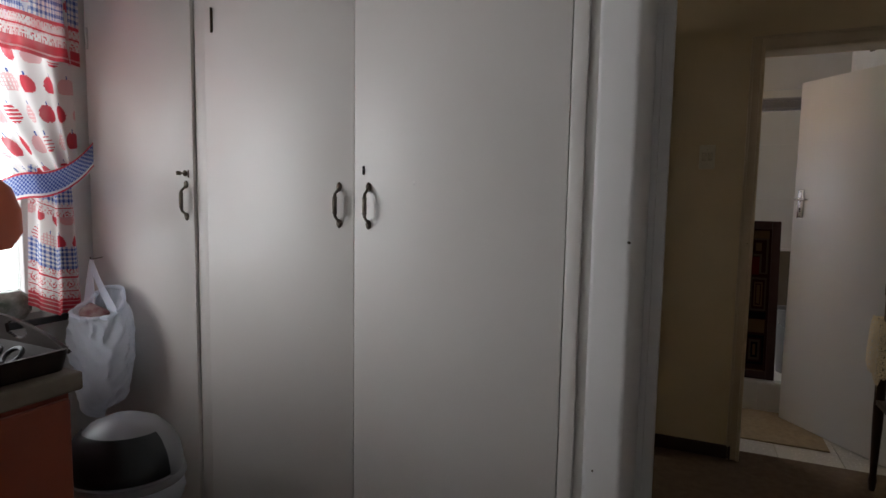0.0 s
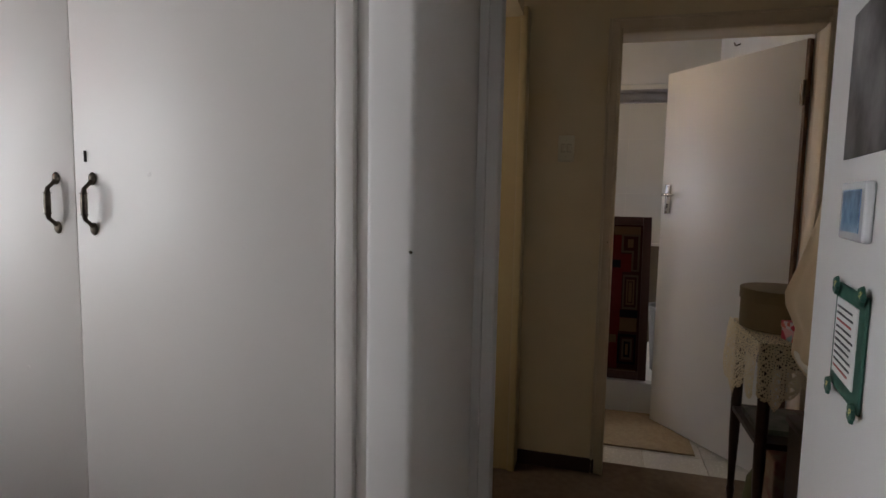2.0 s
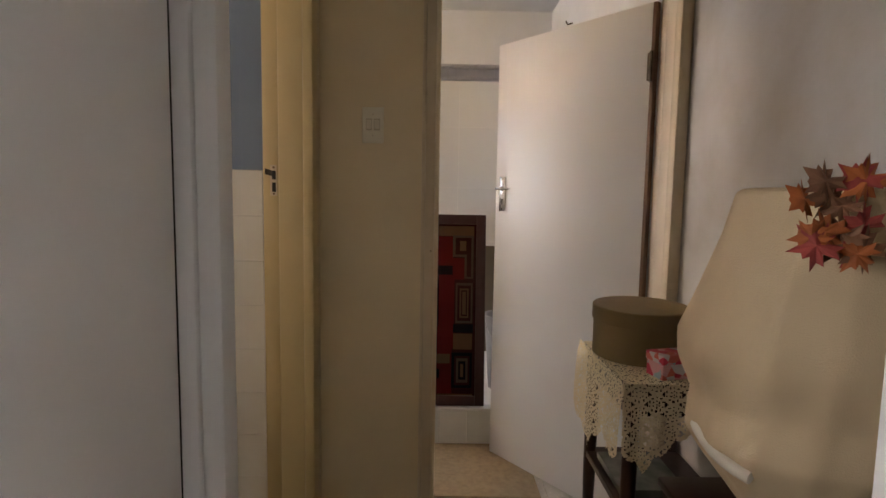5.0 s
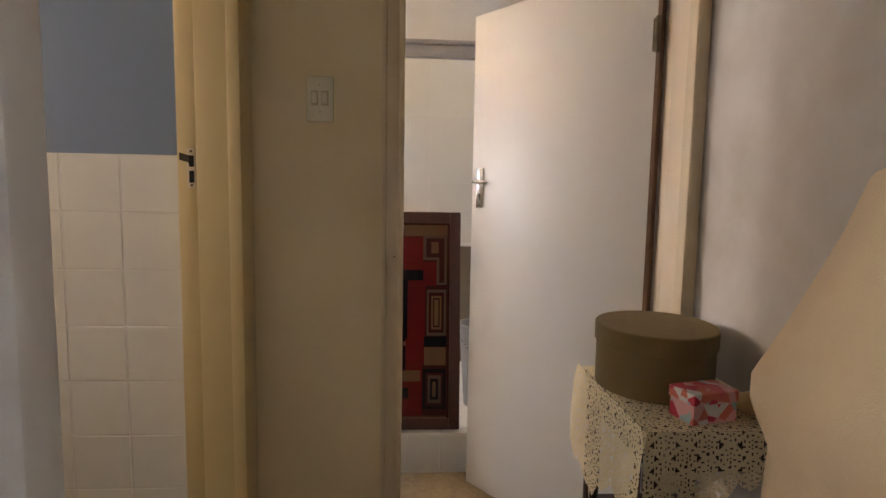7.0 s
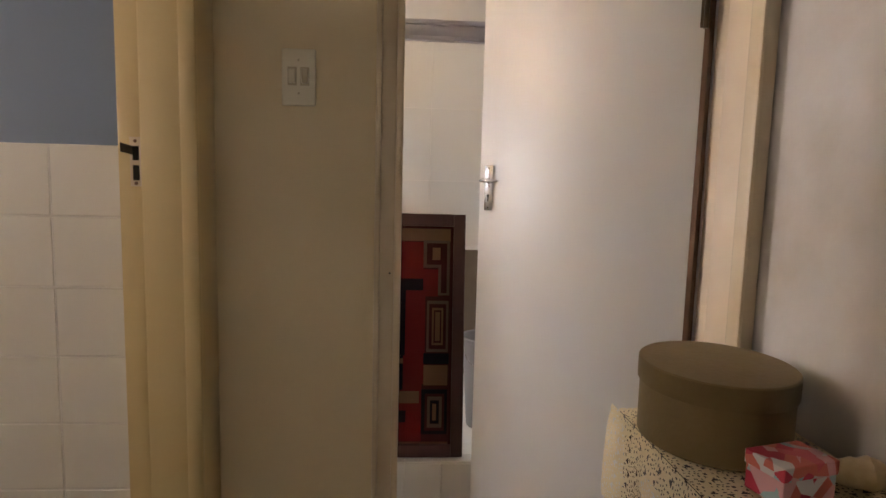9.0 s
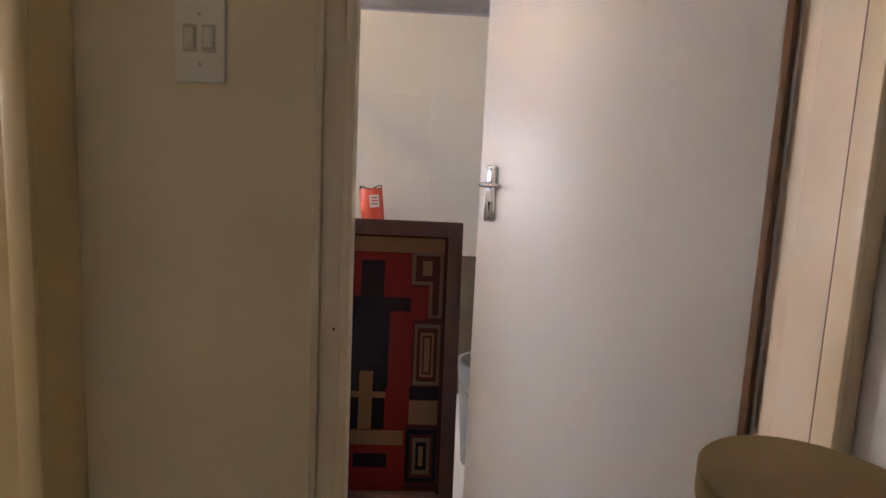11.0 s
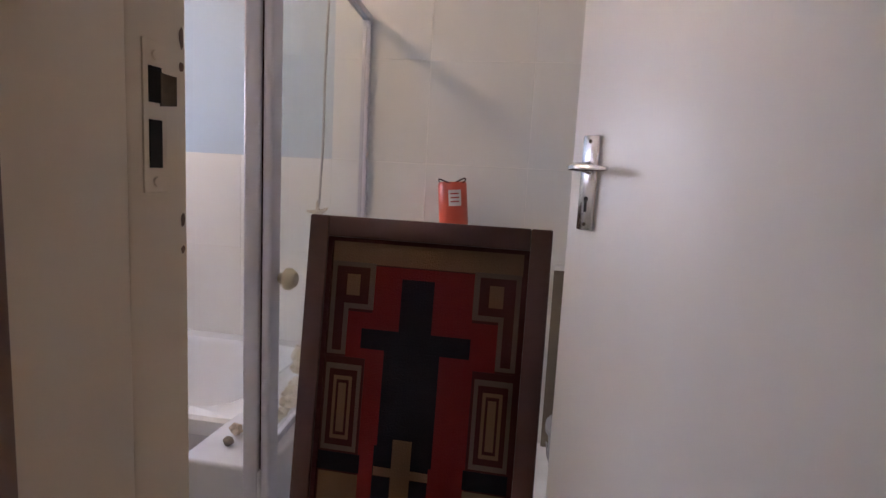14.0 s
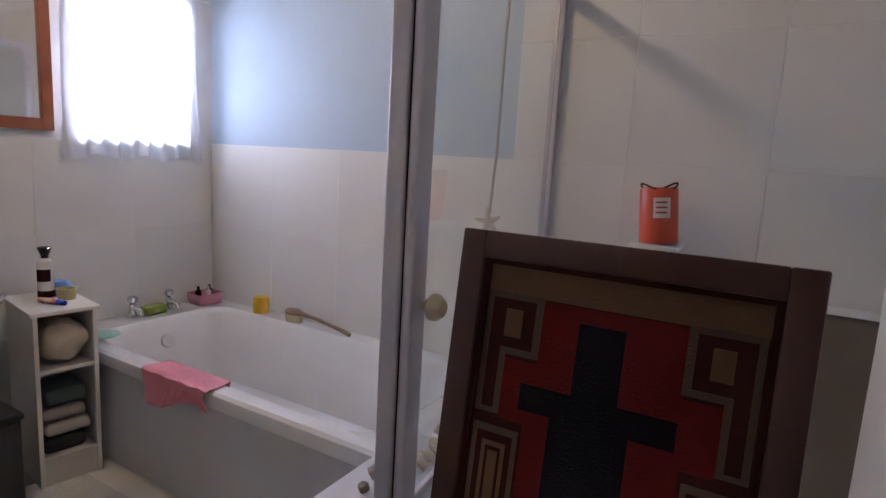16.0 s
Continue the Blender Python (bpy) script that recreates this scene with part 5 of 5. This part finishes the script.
tagged(part("soap_dish", boxes(((-1.40, 7.375, BR + 0.001), (-1.335, 7.49, BR + 0.045)), bevel=0.01, seg=3), material("green_sponge", (0.20, 0.26, 0.04), 0.8, bump=0.5, bump_scale=90), None, "", True), "olive green sponge between the taps", "sponge")
basket = base("pink_basket", pose(-1.36, 7.72, BR), "small pink plastic basket with dark bottles", "basket")
M_pinkp = material("dusty_pink_plastic", (0.42, 0.17, 0.22), 0.45)
bm = bmesh.new()
r0 = [ring(-1.42, -1.31, 7.665, 7.80, 0.015, BR + 0.002), ring(-1.43, -1.30, 7.655, 7.81, 0.018, BR + 0.06), ring(-1.425, -1.305, 7.66, 7.805, 0.016, BR + 0.06), ring(-1.415, -1.315, 7.67, 7.795, 0.013, BR + 0.006)]
vr = [[bm.verts.new(p) for p in r] for r in r0]
for a, b in zip(vr, vr[1:]):
    for k in range(len(a)):
        bm.faces.new((a[k], a[(k + 1) % len(a)], b[(k + 1) % len(b)], b[k]))
bm.faces.new(vr[0])
bm.faces.new(vr[-1])
part("tub", bm, M_pinkp, basket, smooth=True)
for k, (x, y) in enumerate(((-1.38, 7.70), (-1.35, 7.74), (-1.38, 7.77))):
    bm = bmesh.new()
    lathe(bm, [(0, 0.006), (0.016, 0.006), (0.016, 0.07), (0.007, 0.078), (0.007, 0.095), (0, 0.096)], 14, Matrix.Translation((x, y, BR)))
    part("bottle", bm, (M_maroon, M_clear, M_maroon)[k], basket, smooth=True)
bm = bmesh.new()
lathe(bm, [(0, 0), (0.038, 0), (0.04, 0.004), (0.04, 0.078), (0.036, 0.084), (0, 0.085)], 28, Matrix.Translation((-1.0, 7.795, BR + 0.001)))
tagged(part("yellow_tub", bm, material("yellow_plastic", (0.75, 0.42, 0.02), 0.35), None, "", True), "round bright yellow tub on the bath rim", "tub")
brush = base("back_brush", pose(-0.6, 7.79, BR), "wooden long-handled bath brush with pale bristles", "brush")
M_wood = material("worn_pale_wood", (0.24, 0.16, 0.10), 0.6, second=(0.14, 0.09, 0.06), scale=20)
bm = bmesh.new()
tube(bm, [(-0.71, 7.79, BR + 0.05), (-0.58, 7.785, BR + 0.042), (-0.42, 7.77, BR + 0.022), (-0.375, 7.768, BR + 0.012)], [0.012, 0.009, 0.010, 0.010], 10)
part("handle", bm, M_wood, brush, smooth=True)
bm = bmesh.new()
lathe(bm, [(0, 0.04), (0.03, 0.04), (0.032, 0.052), (0.022, 0.064), (0, 0.066)], 24, Matrix.Translation((-0.755, 7.79, BR)), 1.8, 1.0)
part("head", bm, M_wood, brush, smooth=True)
bm = bmesh.new()
lathe(bm, [(0, 0.001), (0.029, 0.001), (0.030, 0.039), (0, 0.0395)], 24, Matrix.Translation((-0.755, 7.79, BR)), 1.8, 1.0)
part("bristles", bm, material("pale_bristles", (0.5, 0.42, 0.28), 0.9, bump=0.8, bump_scale=400), brush)


def rim_cloth(name, x0, x1, inside, down, mat, label, wave):
    bm = bmesh.new()

    def f(u, v):
        s = v * (inside + 0.075 + down)
        x = x0 + (x1 - x0) * u + 0.012 * math.sin(9 * v + 5 * u)
        w = 0.006 * math.sin(u * wave + 3 * v)
        if s < inside:
            return (x, BF + 0.075 + 0.02, BR - (inside - s) + 0.006)
        if s < inside + 0.085:
            return (x, BF + 0.085 - (s - inside), BR + 0.006 + 0.003 * abs(w) * 100 * 0.2)
        return (x + 0.03 * (s - inside - 0.085) * math.sin(u * 6), BF - 0.010 + w * min(1, (s - inside) * 8) * 0.8 - 0.004, BR + 0.004 - (s - inside - 0.085) * (0.75 + 0.25 * math.sin(u * 5 + 0.6)))
    sheet(bm, f, 40, 36, 0.002)
    return tagged(part(name, bm, mat, None, "", True), label, "cloth")


rim_cloth("pink_cloth", -0.73, -0.36, 0.03, 0.15, material("pink_towelling", (0.55, 0.20, 0.24), 0.95, second=(0.45, 0.14, 0.18), scale=30, bump=0.6, bump_scale=350), "pink cloth hung over the bath's edge", 22)
lump("mint_cloth", (-1.17, 7.075, BR + 0.0005), 0.06, material("mint_cloth_weave", (0.35, 0.58, 0.50), 0.95, bump=0.5, bump_scale=300), "small mint green cloth on the bath rim", "cloth", 0.3, "", 0.25)

# ---- bathroom window, curtain, mirror ----
win = base("window_2", pose(BATH_LEFT - 0.12, 7.4, WIN_B[2]), "small white framed bathroom window", "window", "", "structure")
y0, y1, z0, z1 = WIN_B
L2 = BATH_LEFT - 0.008
part("window_frame", boxes(((L2 - 0.15, y0, z0), (L2 - 0.11, y0 + 0.04, z1)), ((L2 - 0.15, y1 - 0.04, z0), (L2 - 0.11, y1, z1)), ((L2 - 0.15, y0 + 0.04, z0), (L2 - 0.11, y1 - 0.04, z0 + 0.04)), ((L2 - 0.15, y0 + 0.04, z1 - 0.04), (L2 - 0.11, y1 - 0.04, z1)), bevel=0.003), M_win, win)
pane = part("pane", boxes(((L2 - 0.132, y0 + 0.04, z0 + 0.04), (L2 - 0.128, y1 - 0.04, z1 - 0.04))), M_win_glass, win)
pane.visible_shadow = False
part("window_sill", boxes(((L2 - 0.11, y0, z0), (L2 + 0.02, y1, z0 + 0.015)), bevel=0.003), M_win, win)
sheer = base("sheer_curtain", pose(BATH_LEFT + 0.03, 7.4, 2.1), "thin white gathered curtain before the bathroom window", "curtain")
bm = bmesh.new()
sheet(bm, lambda u, v: (BATH_LEFT + 0.035 + 0.014 * math.sin(u * 60 + 2 * math.sin(3 * v)) * (0.4 + 0.6 * v), 7.062 + (0.655 + 0.055 * v) * u + 0.006 * math.sin(u * 33 + 4 * v), 2.10 - 0.83 * v - 0.012 * math.sin(u * 21) * v), 220, 40)
part("cloth", bm, sheer_material("sheer_voile", (0.80, 0.82, 0.86), 0.016), sheer, smooth=True)
bm = bmesh.new()
tube(bm, [(BATH_LEFT + 0.03, 7.03, 2.09), (BATH_LEFT + 0.03, 7.80, 2.09)], 0.008, 10)
part("rod", bm, M_win, sheer)
for y, z in ((7.18, 1.376), (7.38, 1.376), (7.58, 1.376)):
    lump("soap_bottle", (L2 - 0.05, y, z), 0.035, M_clear, "small frosted bottle on the window ledge", "bottle", 0.15, "bottles on the ledge", 0.9)
mirror = base("wall_mirror", pose(BATH_LEFT, 6.75, 1.37), "wall mirror in an orange-brown wooden frame", "mirror")
M_orange_wood = material("orange_brown_wood", (0.30, 0.09, 0.035), 0.35, second=(0.2, 0.055, 0.02), scale=18, amount=0.6)
MY0, MY1, MZ0, MZ1 = 6.42, 7.045, 1.372, 2.15
part("frame", boxes(((BATH_LEFT, MY0, MZ0), (BATH_LEFT + 0.025, MY0 + 0.045, MZ1)), ((BATH_LEFT, MY1 - 0.045, MZ0), (BATH_LEFT + 0.025, MY1, MZ1)), ((BATH_LEFT, MY0 + 0.045, MZ0), (BATH_LEFT + 0.025, MY1 - 0.045, MZ0 + 0.05)), ((BATH_LEFT, MY0 + 0.045, MZ1 - 0.045), (BATH_LEFT + 0.025, MY1 - 0.045, MZ1)), bevel=0.004), M_orange_wood, mirror, smooth=True)
mm = material("mirror_silver", (0.88, 0.89, 0.9), 0.03, 1.0, amount=0.02)
part("mirror_glass", boxes(((BATH_LEFT + 0.001, MY0 + 0.045, MZ0 + 0.05), (BATH_LEFT + 0.010, MY1 - 0.045, MZ1 - 0.045))), mm, mirror)

# ---- bathroom shelf unit and what stands on it ----
UM = Matrix.Translation((-1.025, 6.855, 0)) @ Matrix.Rotation(radians(-9), 4, "Z")
shelf_unit = base("shelf_unit", UM, "white open bathroom shelf unit beside the bath", "shelf unit")
M_melamine = material("white_melamine", (0.70, 0.67, 0.62), 0.35, second=(0.62, 0.58, 0.52), scale=6)
part("side_panel", boxes(((-0.33, -0.108, 0), (0.012, -0.092, 0.684)), bevel=0.002, m=UM), M_melamine, shelf_unit)
part("side_panel", boxes(((-0.33, 0.092, 0), (0.012, 0.108, 0.684)), bevel=0.002, m=UM), M_melamine, shelf_unit)
part("top", boxes(((-0.335, -0.118, 0.684), (0.02, 0.118, 0.70)), bevel=0.003, m=UM), M_melamine, shelf_unit)
part("back_panel", boxes(((-0.33, -0.092, 0.02), (-0.322, 0.092, 0.684)), m=UM), M_melamine, shelf_unit)
for z in (0.10, 0.455):
    part("shelf", boxes(((-0.322, -0.092, z), (0.008, 0.092, z + 0.016)), bevel=0.002, m=UM), M_melamine, shelf_unit)
part("plinth", boxes(((-0.01, -0.092, 0.0), (0.004, 0.092, 0.098)), m=UM), M_melamine, shelf_unit)
bm = bmesh.new()
tube(bm, [at(UM, -0.28, 0.0, 0.56), at(UM, -0.15, 0.0, 0.562), at(UM, -0.09, 0.0, 0.562), at(UM, -0.04, 0.004, 0.56), at(UM, -0.018, 0.004, 0.562), at(UM, -0.006, 0.004, 0.564), at(UM, -0.002, 0.004, 0.565)], [0.07, 0.078, 0.08, 0.08, 0.07, 0.045, 0.015], 40)
for v in bm.verts:
    v.co += Vector(noise.noise_vector(v.co * 11)) * 0.016 + Vector(noise.noise_vector(v.co * 30)) * 0.007
tagged(part("rolled_towel", bm, material("cream_towelling", (0.58, 0.50, 0.38), 0.95, bump=0.8, bump_scale=260), None, "", True), "rolled cream towel filling the upper shelf", "towel")
for p, s, c, l in (((-0.10, -0.01, 0.117), (0.07, 0.075, 0.035), (0.03, 0.03, 0.035), "folded dark cloth in the lower shelf"), ((-0.10, 0.0, 0.19), (0.075, 0.08, 0.03), (0.40, 0.35, 0.30), "folded pale cloth in the lower shelf"),
                   ((-0.10, -0.01, 0.25), (0.07, 0.075, 0.03), (0.30, 0.27, 0.25), "folded grey cloth in the lower shelf"), ((-0.10, 0.0, 0.312), (0.07, 0.07, 0.035), (0.04, 0.06, 0.06), "folded dark green cloth in the lower shelf")):
    bm = boxes(((p[0] - s[0] - 0.02, p[1] - s[1], p[2]), (p[0] + s[0] + 0.02, p[1] + s[1], p[2] + 2 * s[2] - 0.008)), bevel=0.02, seg=4, m=UM)
    for v in bm.verts:
        v.co += Vector(noise.noise_vector(v.co * 25)) * 0.005
    tagged(part("folded_cloth", bm, material("cloth_" + l.split()[1] + str(int(p[2] * 100)), c, 0.95, bump=0.5, bump_scale=200), None, "", True), l, "cloth", "cloths in the shelf unit")
bottle = base("shampoo_bottle", UM @ Matrix.Translation((-0.22, 0.005, 0.70)), "white bottle with a maroon label and black cap", "bottle")
bx = UM @ Matrix.Translation((-0.22, 0.005, 0.70))
bm = bmesh.new()
lathe(bm, [(0, 0.001), (0.027, 0.001), (0.029, 0.006), (0.029, 0.145), (0.022, 0.158), (0.014, 0.162), (0, 0.163)], 24, bx)
part("body", bm, M_enamel, bottle, smooth=True)
bm = bmesh.new()
lathe(bm, [(0, 0.162), (0.013, 0.163), (0.014, 0.175), (0.026, 0.205), (0.022, 0.208), (0, 0.205)], 20, bx)
part("cap", bm, M_black, bottle, smooth=True)
bm = bmesh.new()
sheet(bm, lambda u, v: bx @ Vector((0.0296 * math.cos(radians(-110 + 130 * u)), 0.0296 * math.sin(radians(-110 + 130 * u)), 0.07 + 0.05 * v)), 12, 1)
part("label", bm, M_maroon, bottle)
bm = bmesh.new()
lathe(bm, [(0.0292, 0.004), (0.0297, 0.006), (0.0297, 0.03), (0.0292, 0.032)], 24, bx)
part("base_band", bm, M_maroon, bottle)
cx = UM @ Matrix.Translation((-0.15, 0.055, 0.70))
bm = bmesh.new()
lathe(bm, [(0, 0.001), (0.032, 0.001), (0.036, 0.045), (0.033, 0.045), (0.029, 0.005), (0, 0.005)], 24, cx)
tagged(part("yellow_cup", bm, material("pale_yellow_plastic", (0.58, 0.52, 0.26), 0.4), None, "", True), "pale yellow plastic cup on the shelf unit", "cup")
bm = bmesh.new()
lathe(bm, [(0, 0.06), (0.03, 0.056), (0.05, 0.03), (0.052, 0.0), (0, 0.001)], 24, UM @ Matrix.Translation((-0.255, 0.06, 0.70)))
tagged(part("blue_bowl", bm, material("blue_plastic", (0.10, 0.22, 0.52), 0.4), None, "", True), "blue plastic bowl upside down on the unit", "bowl")
tube_ob = base("toothpaste_tube", UM @ Matrix.Translation((-0.10, -0.02, 0.70)), "small red and blue toothpaste tube", "tube")
bm = bmesh.new()
tube(bm, [at(UM, -0.16, -0.035, 0.709), at(UM, -0.10, -0.01, 0.712), at(UM, -0.075, 0.0, 0.712)], [0.010, 0.012, 0.009], 12)
part("body", bm, material("red_print_tube", (0.5, 0.10, 0.06), 0.35, second=(0.7, 0.6, 0.55), scale=40, amount=0.8), tube_ob, smooth=True)
bm = bmesh.new()
tube(bm, [at(UM, -0.073, 0.001, 0.712), at(UM, -0.04, 0.014, 0.711)], [0.011, 0.010], 12)
part("cap", bm, material("blue_cap_plastic", (0.02, 0.06, 0.5), 0.3), tube_ob, smooth=True)

basin = base("wash_basin", pose(-1.25, 6.45, 0.0), "white ceramic pedestal wash basin", "basin")
bm = bmesh.new()
lathe(bm, [(0, 0.58), (0.10, 0.585), (0.19, 0.65), (0.235, 0.74), (0.245, 0.755), (0.235, 0.765), (0.215, 0.755), (0.16, 0.67), (0.05, 0.635), (0, 0.633)], 40, Matrix.Translation((-1.215, 6.46, 0)), 0.95, 1.1)
part("bowl", bm, M_enamel, basin, smooth=True)
bm = bmesh.new()
lathe(bm, [(0, 0), (0.11, 0), (0.10, 0.04), (0.07, 0.2), (0.075, 0.5), (0.10, 0.59), (0, 0.59)], 28, Matrix.Translation((-1.25, 6.46, 0)))
part("pedestal", bm, M_enamel, basin, smooth=True)
bm = bmesh.new()
lathe(bm, [(0, 0.755), (0.022, 0.757), (0.018, 0.80), (0, 0.805)], 16, Matrix.Translation((-1.40, 6.66, 0)))
tube(bm, [(-1.40, 6.66, 0.785), (-1.36, 6.64, 0.80), (-1.32, 6.62, 0.785)], [0.012, 0.011, 0.009], 10)
part("tap", bm, M_chrome, basin, smooth=True)
lb = base("black_box", pose(-1.06, 6.55, 0), "black lidded box on the bathroom floor", "box")
part("body", boxes(((-1.16, 6.40, 0.0), (-0.95, 6.662, 0.345)), bevel=0.006), M_black, lb)
part("lid", boxes(((-1.168, 6.392, 0.347), (-0.942, 6.67, 0.37)), bevel=0.006), M_black, lb)
tagged(part("bath_mat", boxes(((0.72, 6.03, 0.0), (1.555, 6.555, 0.010)), bevel=0.004), M_mat), "beige bath mat before the shower step", "mat")

# ---- tiles ----
def tile_mesh(name, size, axis, mat, thick, bevel):
    """One tile, its face at the origin's corner; axis is the way it faces."""
    a, b = size
    bm = bmesh.new()
    box(bm, (0, 0, 0), (a, b, thick), 0)
    top = [e for e in bm.edges if all(v.co.z > thick * 0.5 for v in e.verts)]
    bmesh.ops.bevel(bm, geom=top, offset=bevel, segments=1, affect="EDGES")
    turn = {"z": Matrix.Identity(4), "-y": Matrix.Rotation(radians(90), 4, "X"), "x": Matrix.Rotation(radians(90), 4, "Z") @ Matrix.Rotation(radians(90), 4, "X")}[axis]
    bmesh.ops.transform(bm, matrix=turn, verts=bm.verts[:])
    bmesh.ops.recalc_face_normals(bm, faces=bm.faces[:])
    me = bpy.data.meshes.new(name)
    bm.to_mesh(me)
    bm.free()
    me.materials.append(mat)
    return me


def lay(parent, axis, mat, us, vs, gap, place, thick=0.007, bevel=0.0009):
    """Tiles between the joints us and vs; place(u, v) gives a tile's corner."""
    made = {}
    for a, b in zip(us, us[1:]):
        for c, d in zip(vs, vs[1:]):
            key = (round(b - a, 3), round(d - c, 3))
            if key not in made:
                made[key] = tile_mesh("tile", (b - a - gap, d - c - gap), axis, mat, thick, bevel)
            ob = new("tile", made[key])
            ob.location = Vector(place(a + gap / 2, c + gap / 2)) + Vector((random.uniform(-1, 1), random.uniform(-1, 1), random.uniform(-1, 1))) * 0.0003
            ob.parent = parent


P0 = 0.4425
XS = [BATH_LEFT, -0.9795, -0.537, -0.0945, 0.348]
ZS = [0.491, 0.928, 1.365]
lay(wall_back, "-y", M_tile_big, XS, ZS, 0.0016, lambda u, v: (u, BACK + 0.008, v))
lay(wall_back, "-y", M_tile_big, [0.348, 0.7905, 1.233, 1.6755, BATH_RIGHT], [0.15, 0.491, 0.928, 1.365, 1.802, 2.239], 0.0034, lambda u, v: (u, BACK + 0.008, v))
lay(wall_window, "x", M_tile_big, [5.84, 6.076, 6.519, 6.961, 7.4035, 7.838], [0.054, 0.491, 0.928, 1.335], 0.0016, lambda u, v: (BATH_LEFT - 0.008, u, v))
structure("grout_rear", boxes(((BATH_LEFT, BACK + 0.0022, 0.0), (0.35, BACK + 0.0075, 1.362)), ((0.35, BACK + 0.0028, 0.0), (BATH_RIGHT, BACK + 0.0075, 2.236))), M_grout_light, "pale grout between the wall tiles", "grout")
structure("grout_window", boxes(((BATH_LEFT - 0.0075, 5.84, 0.05), (BATH_LEFT - 0.0018, 7.84, 1.332))), M_grout_light, "pale grout between the wall tiles", "grout")
TS = 0.1515
lay(toilet_wall, "-y", M_tile_small, [0.499 - TS * k for k in range(8, -1, -1)], [1.394 - TS * k for k in range(9, -1, -1)], 0.0018, lambda u, v: (u, 5.583, v), 0.008, 0.002)
structure("grout_toilet", boxes(((-0.8, 5.5764, 0.0), (0.514, 5.582, 1.392))), M_grout, "grey grout between the cream tiles", "grout")
lay(floor_bath, "z", M_tile_floor, [-1.45 + 0.0] + [-1.1 + 0.2985 * k for k in range(0, 11)], [5.715 + 0.2985 * k for k in range(0, 5)], 0.004, lambda u, v: (u, v, -0.006), 0.006, 0.001)
step_ob = bpy.data.objects["shower_step"]
lay(step_ob, "-y", M_tile_big, [0.80 + 0.152 * k for k in range(0, 8)], [0.01, 0.185], 0.003, lambda u, v: (u, 6.575, v), 0.006, 0.0015)
lay(step_ob, "z", M_tile_big, [0.80 + 0.152 * k for k in range(0, 8)], [6.569, 6.64], 0.003, lambda u, v: (u, v, 0.185), 0.007, 0.0015)

# ---- sky beyond the windows ----
M_sky = bpy.data.materials.new("bright_sky")
M_sky.use_nodes = True
e = M_sky.node_tree.nodes.new("ShaderNodeEmission")
e.inputs[0].default_value, e.inputs[1].default_value = (0.86, 0.94, 1.0, 1), 11.5
M_sky.node_tree.links.new(e.outputs[0], M_sky.node_tree.nodes["Material Output"].inputs[0])
structure("backdrop", boxes(((-4.6, -3.0, -0.5), (-4.55, 9.5, 5.0))), M_sky, "bright overcast sky beyond the windows", "sky")
